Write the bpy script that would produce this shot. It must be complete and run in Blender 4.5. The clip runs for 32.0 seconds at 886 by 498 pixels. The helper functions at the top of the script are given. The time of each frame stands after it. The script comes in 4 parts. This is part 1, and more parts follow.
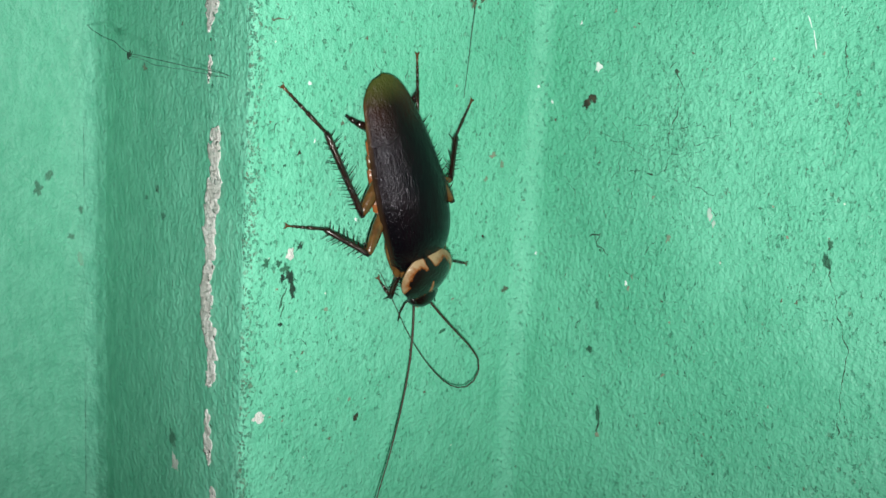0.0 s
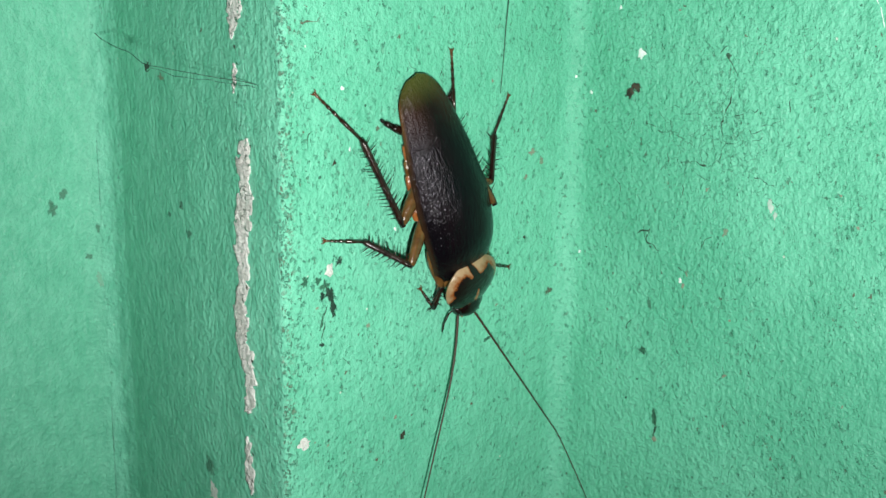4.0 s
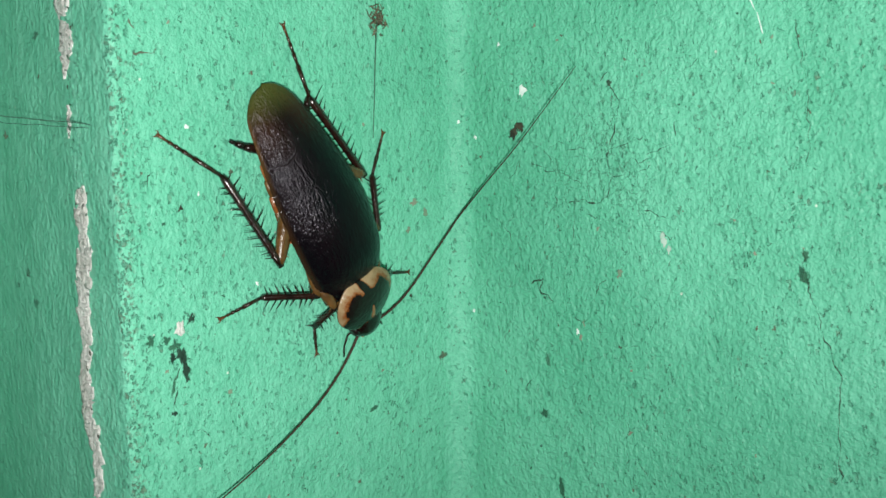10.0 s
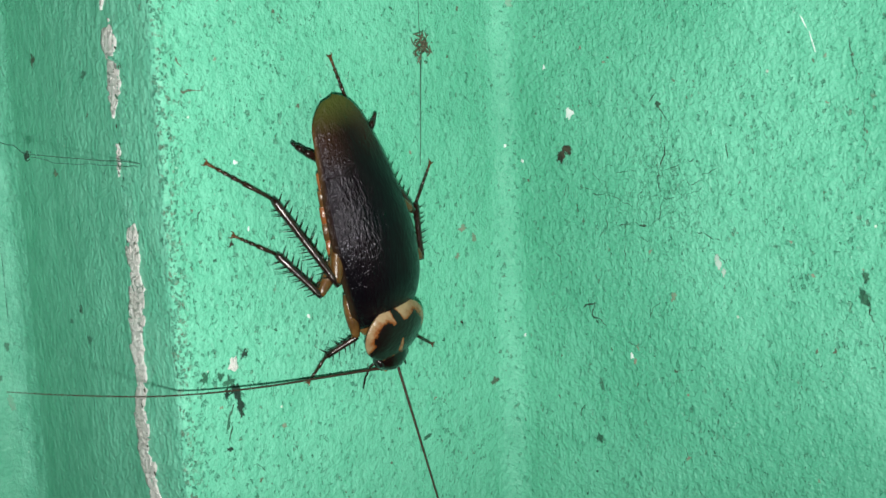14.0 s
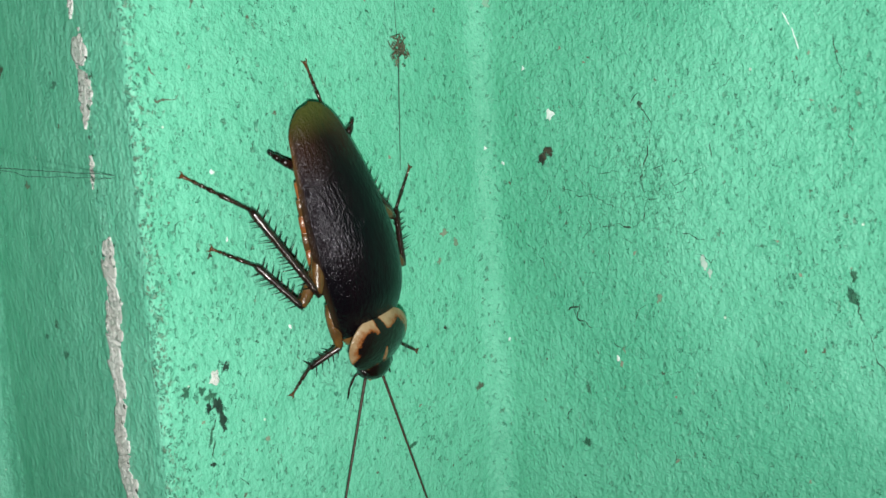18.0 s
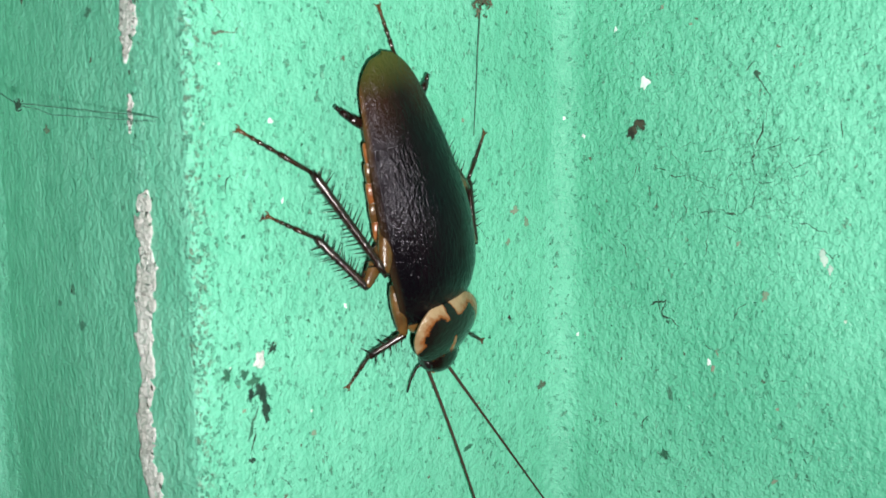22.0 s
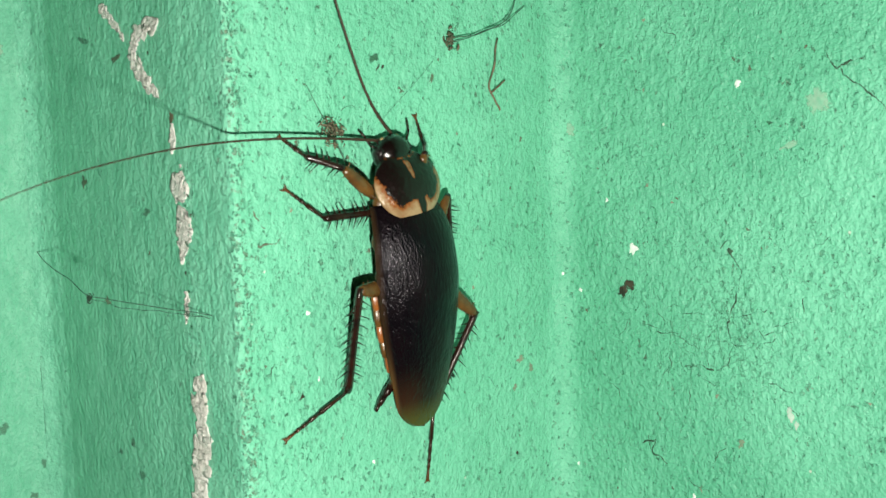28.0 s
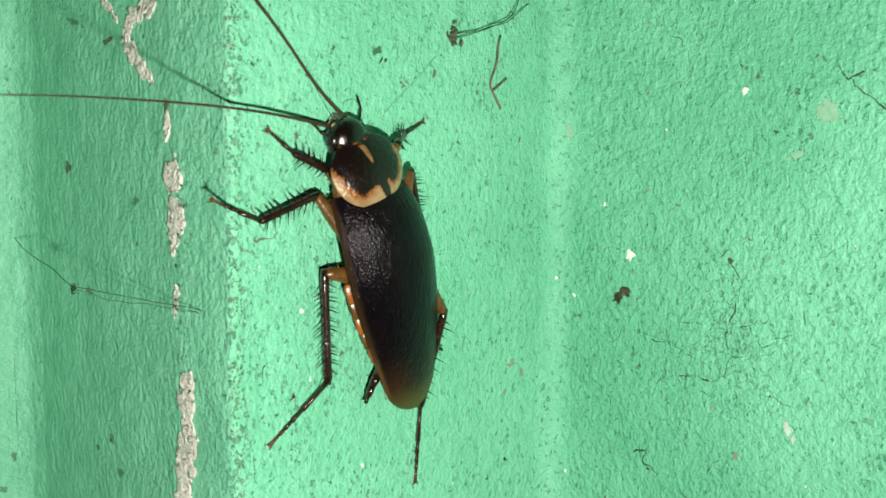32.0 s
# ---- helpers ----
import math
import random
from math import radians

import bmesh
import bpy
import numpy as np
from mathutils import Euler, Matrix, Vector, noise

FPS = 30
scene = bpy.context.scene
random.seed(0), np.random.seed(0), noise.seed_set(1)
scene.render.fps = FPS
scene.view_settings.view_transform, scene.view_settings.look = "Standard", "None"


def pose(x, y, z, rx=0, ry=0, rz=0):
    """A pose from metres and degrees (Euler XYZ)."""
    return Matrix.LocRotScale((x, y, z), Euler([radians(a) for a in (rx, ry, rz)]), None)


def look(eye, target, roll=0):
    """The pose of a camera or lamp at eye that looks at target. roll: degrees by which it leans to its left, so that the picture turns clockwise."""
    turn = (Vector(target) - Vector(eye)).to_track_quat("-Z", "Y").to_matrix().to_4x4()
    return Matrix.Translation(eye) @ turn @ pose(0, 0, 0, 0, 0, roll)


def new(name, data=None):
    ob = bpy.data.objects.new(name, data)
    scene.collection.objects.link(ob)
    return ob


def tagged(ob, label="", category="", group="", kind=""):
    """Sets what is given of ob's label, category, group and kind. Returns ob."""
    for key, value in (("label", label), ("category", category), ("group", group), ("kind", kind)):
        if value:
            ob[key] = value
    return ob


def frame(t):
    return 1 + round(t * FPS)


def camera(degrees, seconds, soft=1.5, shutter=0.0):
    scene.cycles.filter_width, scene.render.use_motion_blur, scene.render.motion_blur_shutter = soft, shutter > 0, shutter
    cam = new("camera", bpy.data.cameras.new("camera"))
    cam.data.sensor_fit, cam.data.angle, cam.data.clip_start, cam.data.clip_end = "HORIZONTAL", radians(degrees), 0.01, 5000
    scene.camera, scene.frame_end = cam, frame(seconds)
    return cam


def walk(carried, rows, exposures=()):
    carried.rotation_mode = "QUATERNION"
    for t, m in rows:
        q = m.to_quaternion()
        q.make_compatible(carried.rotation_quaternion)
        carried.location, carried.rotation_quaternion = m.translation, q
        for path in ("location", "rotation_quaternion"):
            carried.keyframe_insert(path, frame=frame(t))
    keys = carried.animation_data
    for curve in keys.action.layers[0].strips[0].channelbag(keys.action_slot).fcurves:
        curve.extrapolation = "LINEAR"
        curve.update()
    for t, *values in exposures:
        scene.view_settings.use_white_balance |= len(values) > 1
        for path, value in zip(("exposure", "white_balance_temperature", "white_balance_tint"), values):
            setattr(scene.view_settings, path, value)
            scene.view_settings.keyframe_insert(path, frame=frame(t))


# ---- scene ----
cam = camera(42.47, 32.0)
PATH = [
    (0.0, -0.12227, -0.11629, 1.00468, 76.125, -3.950, -41.339),
    (0.5, -0.12064, -0.11355, 1.00679, 76.018, -2.868, -42.093),
    (1.0, -0.12053, -0.11402, 1.00828, 76.002, -1.973, -41.941),
    (1.5, -0.11940, -0.11370, 1.00803, 75.833, -1.859, -42.086),
    (2.0, -0.11952, -0.11298, 1.00860, 75.705, -1.683, -42.439),
    (2.5, -0.11753, -0.11211, 1.01050, 75.784, -0.697, -42.984),
    (3.0, -0.11811, -0.11107, 1.01123, 75.885, -0.537, -43.411),
    (3.5, -0.11870, -0.11225, 1.01071, 75.727, -0.375, -42.587),
    (4.0, -0.12103, -0.10521, 1.00620, 74.973, -1.306, -42.307),
    (4.5, -0.11742, -0.10331, 1.00775, 75.421, -1.319, -42.670),
    (6.5, -0.10764, -0.09809, 0.99033, 82.771, -0.870, -41.922),
    (7.0, -0.10802, -0.09786, 0.99470, 82.801, 1.403, -42.294),
    (7.5, -0.10639, -0.09843, 0.99918, 82.416, 3.068, -42.305),
    (8.0, -0.10567, -0.09758, 0.99676, 82.395, 1.958, -41.820),
    (8.5, -0.10707, -0.09824, 0.99072, 82.099, -0.588, -41.539),
    (9.0, -0.10613, -0.09769, 0.99217, 82.808, 0.339, -42.094),
    (9.5, -0.10355, -0.10026, 0.99972, 82.261, 2.213, -43.542),
    (10.0, -0.10546, -0.10612, 0.99404, 81.647, 0.847, -44.132),
    (10.5, -0.10528, -0.10264, 0.99152, 81.944, 0.281, -43.118),
    (11.0, -0.10554, -0.10304, 0.99302, 81.951, 0.884, -43.030),
    (11.5, -0.10487, -0.10293, 0.99458, 81.944, 1.633, -43.099),
    (12.0, -0.10590, -0.10387, 0.99436, 82.081, 1.653, -42.558),
    (12.5, -0.10651, -0.10410, 0.99452, 82.011, 1.679, -42.491),
    (13.0, -0.10625, -0.10428, 0.99366, 81.956, 1.231, -42.428),
    (13.5, -0.10554, -0.10427, 0.99519, 82.034, 1.989, -42.532),
    (14.0, -0.10548, -0.10437, 0.99640, 82.022, 2.564, -42.386),
    (14.5, -0.10727, -0.10611, 0.99600, 82.123, 2.045, -41.522),
    (16.5, -0.10602, -0.10430, 0.99661, 82.611, 2.625, -42.382),
    (17.0, -0.10643, -0.10446, 0.99522, 82.484, 2.053, -42.141),
    (17.5, -0.10624, -0.10326, 0.99402, 82.375, 1.730, -42.902),
    (18.0, -0.10465, -0.10227, 0.99730, 81.735, 3.610, -43.818),
    (18.5, -0.10415, -0.08545, 0.99731, 81.387, 2.320, -46.399),
    (19.0, -0.10356, -0.08039, 0.99595, 81.201, 1.892, -48.296),
    (19.5, -0.10159, -0.07507, 0.99528, 80.982, 1.788, -48.281),
    (20.0, -0.09785, -0.07944, 0.99610, 80.832, 1.114, -46.637),
    (20.5, -0.10009, -0.08185, 0.99239, 81.131, -0.204, -45.397),
    (21.0, -0.10164, -0.08397, 0.99450, 80.928, 0.573, -43.938),
    (21.5, -0.10039, -0.08196, 0.99475, 80.902, 0.305, -44.478),
    (22.0, -0.10110, -0.08384, 0.99326, 81.549, 0.371, -44.436),
    (22.5, -0.09976, -0.08324, 0.99516, 82.176, 0.967, -44.767),
    (23.0, -0.10092, -0.08545, 0.99556, 82.188, 1.179, -44.887),
    (23.5, -0.10288, -0.08863, 0.99815, 83.052, 1.288, -45.717),
    (24.0, -0.10128, -0.08691, 1.00236, 83.299, 2.279, -46.682),
    (24.5, -0.10161, -0.08724, 1.00180, 82.907, 2.097, -46.727),
    (25.0, -0.10166, -0.08681, 1.00165, 82.707, 1.929, -46.302),
    (25.5, -0.10251, -0.08729, 1.00191, 82.764, 1.712, -46.030),
    (27.5, -0.10739, -0.09116, 1.01053, 82.034, 1.223, -44.697),
    (28.0, -0.11084, -0.09346, 1.01221, 82.101, 1.397, -44.108),
    (28.5, -0.11110, -0.09374, 1.01379, 82.428, 1.125, -44.114),
    (29.0, -0.11259, -0.09256, 1.01348, 82.282, 0.482, -43.644),
    (29.5, -0.11158, -0.09134, 1.01207, 81.911, -0.474, -43.289),
    (30.0, -0.10806, -0.09465, 1.01527, 81.803, 0.266, -41.747),
    (30.5, -0.10847, -0.09528, 1.01577, 82.019, 0.782, -41.277),
    (31.0, -0.10784, -0.09494, 1.01740, 81.892, 1.312, -41.958),
    (31.5, -0.10715, -0.09552, 1.01478, 81.756, 1.979, -42.106),
    (32.0, -0.11166, -0.08832, 1.01209, 81.975, -0.731, -45.902),
]
EXPOSURES = [(0.0, 0.07, 6500, 10), (2.0, 0.04, 6500, 10), (3.0, 0.0, 6500, 10), (3.5, 0.04, 6500, 10), (4.0, 0.18, 6500, 10), (7.0, 0.15, 6500, 10), (8.0, 0.06, 6500, 10), (9.0, 0.32, 6500, 14), (9.5, 0.2, 6500, 10), (10.0, 0.0, 6500, 10), (11.0, 0.02, 6500, 10), (18.0, 0.02, 6500, 10), (19.0, 0.1, 6500, 10), (20.0, 0.2, 6500, 12), (21.0, 0.38, 6500, 16), (22.0, 0.33, 6500, 14), (22.3, 0.33, 6500, 14), (22.8, 0.3, 6500, 13), (23.0, 0.12, 6500, 10),
             (24.0, 0.22, 6500, 10), (25.0, 0.2, 6600, 10), (28.0, 0.25, 7150, 10), (29.0, 0.23, 7250, 9), (30.0, 0.2, 7500, 6), (31.0, 0.25, 7500, 6), (32.0, 0.29, 7500, 9)]
walk(cam, [(t, pose(*p)) for t, *p in PATH], EXPOSURES)
# a close-up lens: the recess behind the pier falls out of focus
cam.data.dof.use_dof, cam.data.dof.focus_distance, cam.data.dof.aperture_fstop = True, 0.138, 80.0

MM = 0.001
LIFT = 1.0          # height of the detailed stretch of wall above the floor

# ---- world and light ----
world = bpy.data.worlds.new("night")
world.use_nodes = True
world.node_tree.nodes["Background"].inputs["Color"].default_value = (0.5, 0.7, 0.8, 1)
world.node_tree.nodes["Background"].inputs["Strength"].default_value = 0.02
scene.world = world

# the phone's own torch, below its lens: a wide soft beam
torch_data = bpy.data.lights.new("phone_torch", "SPOT")
torch_data.energy, torch_data.shadow_soft_size, torch_data.color = 1.04, 0.0022, (0.975, 0.975, 0.915)
torch_data.spot_size, torch_data.spot_blend = radians(112), 1.0
torch = new("phone_torch", torch_data)
torch.matrix_world = look((-0.1110, -0.1125, 0.984), (-0.0515, -0.0320, 1.003))


# ---- materials ----
class Mat:
    """A node material with short ways to add nodes."""

    def __init__(self, name, rough=0.5, colour=(0.5, 0.5, 0.5)):
        self.m = bpy.data.materials.new(name)
        self.m.use_nodes = True
        self.t = self.m.node_tree
        self.b = self.t.nodes["Principled BSDF"]
        self.b.inputs["Roughness"].default_value = rough
        self.b.inputs["Base Color"].default_value = (*colour, 1)
        self.co = self.t.nodes.new("ShaderNodeTexCoord").outputs["Object"]

    def link(self, a, b):
        self.t.links.new(a, b)

    def noise(self, scale, detail=3.0, rough=0.55, coords=None):
        n = self.t.nodes.new("ShaderNodeTexNoise")
        n.inputs["Scale"].default_value, n.inputs["Detail"].default_value, n.inputs["Roughness"].default_value = scale, detail, rough
        self.link(coords or self.co, n.inputs["Vector"])
        return n.outputs["Fac"]

    def cells(self, scale, feature="F1", coords=None):
        n = self.t.nodes.new("ShaderNodeTexVoronoi")
        n.feature = feature
        n.inputs["Scale"].default_value = scale
        self.link(coords or self.co, n.inputs["Vector"])
        return n

    def ramp(self, value, a, b, va=0.0, vb=1.0):
        n = self.t.nodes.new("ShaderNodeMapRange")
        n.interpolation_type = "SMOOTHSTEP"
        for i, v in zip(("From Min", "From Max", "To Min", "To Max"), (a, b, va, vb)):
            n.inputs[i].default_value = v
        self.link(value, n.inputs["Value"])
        return n.outputs["Result"]

    def math(self, op, a, b):
        n = self.t.nodes.new("ShaderNodeMath")
        n.operation = op
        for i, v in enumerate((a, b)):
            if isinstance(v, (int, float)):
                n.inputs[i].default_value = v
            else:
                self.link(v, n.inputs[i])
        return n.outputs[0]

    def mix(self, fac, a, b):
        n = self.t.nodes.new("ShaderNodeMix")
        n.data_type = "RGBA"
        if isinstance(fac, (int, float)):
            n.inputs["Factor"].default_value = fac
        else:
            self.link(fac, n.inputs["Factor"])
        for i, v in ((6, a), (7, b)):
            if isinstance(v, tuple):
                n.inputs[i].default_value = (*v, 1)
            else:
                self.link(v, n.inputs[i])
        return n.outputs[2]

    def colour(self, out):
        self.link(out, self.b.inputs["Base Color"])

    def rough(self, out):
        self.link(out, self.b.inputs["Roughness"])

    def bump(self, height, distance, strength=1.0):
        n = self.t.nodes.new("ShaderNodeBump")
        n.inputs["Strength"].default_value, n.inputs["Distance"].default_value = strength, distance
        self.link(height, n.inputs["Height"])
        self.link(n.outputs["Normal"], self.b.inputs["Normal"])

    def stretched(self, x, y, z):
        n = self.t.nodes.new("ShaderNodeMapping")
        n.inputs["Scale"].default_value = (x, y, z)
        self.link(self.co, n.inputs["Vector"])
        return n.outputs["Vector"]

    def attribute(self, name):
        n = self.t.nodes.new("ShaderNodeAttribute")
        n.attribute_name = name
        return n.outputs["Fac"]


def wall_paint():
    """Old green gloss paint on rough plaster: blotches, pits coloured with dirt and shade, pale worn grains."""
    k = Mat("green_wall_paint", 0.42)
    base = k.mix(k.ramp(k.noise(38, 4), 0.35, 0.65), (0.115, 0.50, 0.325), (0.165, 0.60, 0.41))
    base = k.mix(k.ramp(k.noise(420, 3), 0.45, 0.75, 0, 0.45), base, (0.082, 0.40, 0.255))
    base = k.mix(k.ramp(k.noise(1500, 2), 0.55, 0.8, 0, 0.5), base, (0.24, 0.68, 0.49))
    # a warped space for ragged flecks
    warp = k.t.nodes.new("ShaderNodeVectorMath")
    warp.operation = "ADD"
    nz = k.t.nodes.new("ShaderNodeTexNoise")
    nz.inputs["Scale"].default_value = 1900
    nz.inputs["Detail"].default_value = 4
    k.link(k.co, nz.inputs["Vector"])
    sc = k.t.nodes.new("ShaderNodeVectorMath")
    sc.operation = "SCALE"
    sc.inputs["Scale"].default_value = 0.0011
    k.link(nz.outputs["Color"], sc.inputs[0])
    k.link(k.co, warp.inputs[0])
    k.link(sc.outputs[0], warp.inputs[1])
    dirt, coarse_dim = k.attribute("dirt"), k.attribute("coarse_dim")
    # soft upright streaks; paler colour, put in to brighten the pier's side face
    upright_grain = k.noise(620, 6, 0.72, k.stretched(1, 1, 0.42))
    brightened = k.mix(k.ramp(upright_grain, 0.38, 0.62), (0.16, 0.57, 0.40), (0.265, 0.75, 0.555))
    base = k.mix(k.math("MULTIPLY", k.math("SUBTRACT", 1.0, coarse_dim), 0.9), base, brightened)
    # fine random dark grain, strongest on the coarse walls
    base = k.mix(k.math("MULTIPLY", k.ramp(k.noise(2300, 5, 0.75), 0.54, 0.68, 0, 0.65), coarse_dim), base, (0.07, 0.34, 0.22))
    # pits: short upright flecks of brown dirt and painted dark green shade, crowded where the dirt layer says so
    tall = k.t.nodes.new("ShaderNodeMapping")
    tall.inputs["Scale"].default_value = (1, 1, 0.6)
    k.link(warp.outputs[0], tall.inputs["Vector"])
    pits = None
    for scale, size, keep in ((1450, 0.34, 0.84), (850, 0.26, 0.96), (2500, 0.40, 0.79)):
        c = k.cells(scale, coords=tall.outputs["Vector"])
        spot = k.ramp(k.math("ADD", c.outputs["Distance"], k.math("MULTIPLY", k.math("SUBTRACT", k.noise(3200, 3, 0.7), 0.5), 0.55)), size, size * 0.7)
        sep = k.t.nodes.new("ShaderNodeSeparateColor")
        k.link(c.outputs["Color"], sep.inputs[0])
        gate = k.ramp(k.math("ADD", sep.outputs[0], dirt), keep, keep + 0.2)
        m = k.math("MULTIPLY", spot, gate)
        pits = m if pits is None else k.math("MAXIMUM", pits, m)
    tone = k.mix(k.ramp(k.noise(700, 2), 0.5, 0.64), (0.035, 0.16, 0.105), (0.15, 0.12, 0.085))
    full = k.math("MAXIMUM", k.ramp(k.noise(210, 3), 0.36, 0.64, 0.1, 0.62), k.ramp(dirt, 0.15, 0.5, 0.0, 0.6))
    base = k.mix(k.math("MULTIPLY", pits, full), base, tone)
    grime = k.math("MULTIPLY", k.ramp(k.noise(1500, 6, 0.75), 0.52, 0.62), k.ramp(dirt, 0.16, 0.5))
    base = k.mix(k.math("MULTIPLY", grime, 0.6), base, (0.12, 0.13, 0.095))
    crackle = k.attribute("crackle")
    edges = k.cells(620, "DISTANCE_TO_EDGE", warp.outputs[0])
    line = k.math("MULTIPLY", k.ramp(edges.outputs["Distance"], 0.05, 0.01), k.ramp(k.math("MULTIPLY", crackle, k.noise(260, 3)), 0.28, 0.46))
    base = k.mix(k.math("MULTIPLY", line, 0.6), base, (0.04, 0.15, 0.09))
    c = k.cells(260)
    sep = k.t.nodes.new("ShaderNodeSeparateColor")
    k.link(c.outputs["Color"], sep.inputs[0])
    pale = k.math("MULTIPLY", k.ramp(c.outputs["Distance"], 0.055, 0.03), k.ramp(sep.outputs[1], 0.80, 0.84))
    base = k.mix(pale, base, (0.62, 0.80, 0.68))
    k.colour(base)
    k.rough(k.ramp(k.noise(300, 3), 0.3, 0.7, 0.34, 0.6))
    k.b.inputs["Specular IOR Level"].default_value = 0.35
    # a coat that dried in small upright scales with sharp rims
    scales = k.ramp(k.noise(1150, 3, 0.62, k.stretched(1, 1, 0.62)), 0.38, 0.62)
    fine = k.math("ADD", k.math("MULTIPLY", scales, 0.16), k.math("ADD", k.noise(1300, 3, 0.6), k.math("MULTIPLY", k.noise(3600, 2), 0.3)))
    h = k.math("ADD", k.math("MULTIPLY", fine, k.math("MAXIMUM", coarse_dim, 0.75)), k.math("MULTIPLY", pits, -0.45))
    k.bump(h, 0.00042, 1.0)
    return k.m


def plaster():
    """Crumbly bare white plaster with grey pits."""
    k = Mat("bare_white_plaster", 0.9)
    base = k.mix(k.ramp(k.noise(600, 4), 0.35, 0.7), (0.90, 0.90, 0.88), (0.74, 0.74, 0.70))
    base = k.mix(k.ramp(k.noise(2100, 4, 0.7), 0.60, 0.7, 0, 0.6), base, (0.40, 0.41, 0.37))
    k.colour(base)
    k.bump(k.noise(1700, 5, 0.75), 0.00045)
    return k.m


def dull(name, a, b, scale=900.0, rough=0.8, bump=0.0002, broken=0.0):
    """Matt dirt or paint. broken: how far it thins out in grains towards the edge of its spot."""
    k = Mat(name, rough)
    k.colour(k.mix(k.ramp(k.noise(scale, 3), 0.35, 0.65), a, b))
    k.bump(k.noise(scale * 1.5, 3), bump)
    if broken:
        grain = k.math("MULTIPLY", k.math("SUBTRACT", k.noise(1900, 4, 0.7), 0.5), 2.2)
        k.link(k.ramp(k.math("ADD", k.attribute("core"), grain), 0.25, 0.75, 0.0, broken), k.b.inputs["Alpha"])
    return k.m


def wing_case():
    """Black-brown, oily, finely pebbled; red-brown and thin towards the end, olive at the very tip."""
    k = Mat("dark_brown_wing", 0.24)
    tip, edge = k.attribute("tip"), k.attribute("edge")
    base = k.mix(k.ramp(k.noise(160, 3), 0.3, 0.7), (0.0026, 0.0023, 0.0036), (0.0052, 0.0027, 0.0040))
    base = k.mix(k.math("MULTIPLY", k.ramp(tip, 0.2, 0.85), k.ramp(edge, 0.0, 0.75, 0.25, 1.0)), base, (0.036, 0.0155, 0.008))
    # olive put in for the green wall seen through the thin tip
    base = k.mix(k.ramp(tip, 0.62, 1.0), base, (0.066, 0.074, 0.017))
    # thin amber margin
    base = k.mix(k.math("MULTIPLY", k.ramp(edge, 0.90, 0.99), k.ramp(tip, 0.0, 0.5, 0.3, 1.0)), base, (0.085, 0.042, 0.014))
    k.colour(base)
    k.rough(k.ramp(k.noise(900, 3), 0.3, 0.7, 0.14, 0.25))
    h = k.math("ADD", k.noise(4700, 2, 0.6, k.stretched(1, 0.6, 1)), k.math("MULTIPLY", k.noise(2500, 2, 0.5, k.stretched(1, 0.4, 1)), 1.0))
    veins = k.noise(1300, 2, 0.5, k.stretched(1, 0.06, 1))
    k.bump(k.math("ADD", h, k.math("MULTIPLY", veins, 0.7)), 0.00012, 1.0)
    k.b.inputs["Specular IOR Level"].default_value = 0.18
    k.b.inputs["Specular Tint"].default_value = (0.90, 0.88, 1.0, 1)
    return k.m


def shield():
    """Cream shield with a ragged black-brown double blotch."""
    k = Mat("cream_and_black_shield", 0.25)
    ink = k.attribute("ink")
    cream = k.mix(k.ramp(k.noise(520, 4), 0.35, 0.65), (0.25, 0.15, 0.075), (0.36, 0.25, 0.14))
    cream = k.mix(k.ramp(k.noise(1400, 4, 0.7), 0.55, 0.75, 0, 0.4), cream, (0.26, 0.11, 0.03))
    ragged = k.math("ADD", ink, k.math("MULTIPLY", k.math("SUBTRACT", k.noise(1300, 5, 0.7), 0.42), 0.75))
    edge = k.mix(k.ramp(ragged, 0.2, 0.5), cream, (0.22, 0.065, 0.014))
    k.colour(k.mix(k.ramp(ragged, 0.44, 0.56), edge, (0.007, 0.0035, 0.0035)))
    k.bump(k.noise(1900, 3), 0.00018, 0.8)
    k.b.inputs["Specular IOR Level"].default_value = 0.4
    k.b.inputs["Coat Weight"].default_value = 0.2
    k.b.inputs["Coat Roughness"].default_value = 0.15
    return k.m


def horn(name, a, b, rough=0.3, scale=600.0):
    """Shiny horny skin of legs and body."""
    k = Mat(name, rough)
    base = k.mix(k.ramp(k.noise(scale, 3), 0.35, 0.65), a, b)
    k.colour(k.mix(k.attribute("amber"), base, (0.11, 0.045, 0.015)))
    k.bump(k.noise(2600, 3), 0.00012, 0.8)
    k.b.inputs["Coat Weight"].default_value = 0.3
    k.b.inputs["Coat Roughness"].default_value = 0.2
    return k.m


PAINT, PLASTER = wall_paint(), plaster()
CRACK = dull("dirt_in_crack", (0.016, 0.055, 0.034), (0.045, 0.11, 0.07))
# dark dirt; beside the flakes it also paints the shadow of peeling lips
DIRT_SHADE = dull("dark_dirt_and_shade", (0.02, 0.022, 0.015), (0.06, 0.055, 0.035), broken=0.95)
BROWN = dull("brown_dirt", (0.10, 0.14, 0.095), (0.17, 0.15, 0.105), broken=0.7)
PINK = dull("pink_undercoat", (0.38, 0.33, 0.26), (0.28, 0.38, 0.27), broken=0.65)
WHITE = dull("white_paint_fleck", (0.72, 0.82, 0.80), (0.86, 0.92, 0.90))
FLECK = dull("thin_white_paint", (0.62, 0.78, 0.72), (0.80, 0.88, 0.84), broken=0.6)
HOLE = dull("black_green_hole", (0.006, 0.03, 0.02), (0.02, 0.06, 0.04), broken=0.95)
SMUDGE = dull("faint_smudge", (0.03, 0.12, 0.08), (0.09, 0.13, 0.09), broken=0.42)
PALER_GREEN = dull("paler_green_strip", (0.17, 0.62, 0.44), (0.25, 0.72, 0.53), broken=0.85)
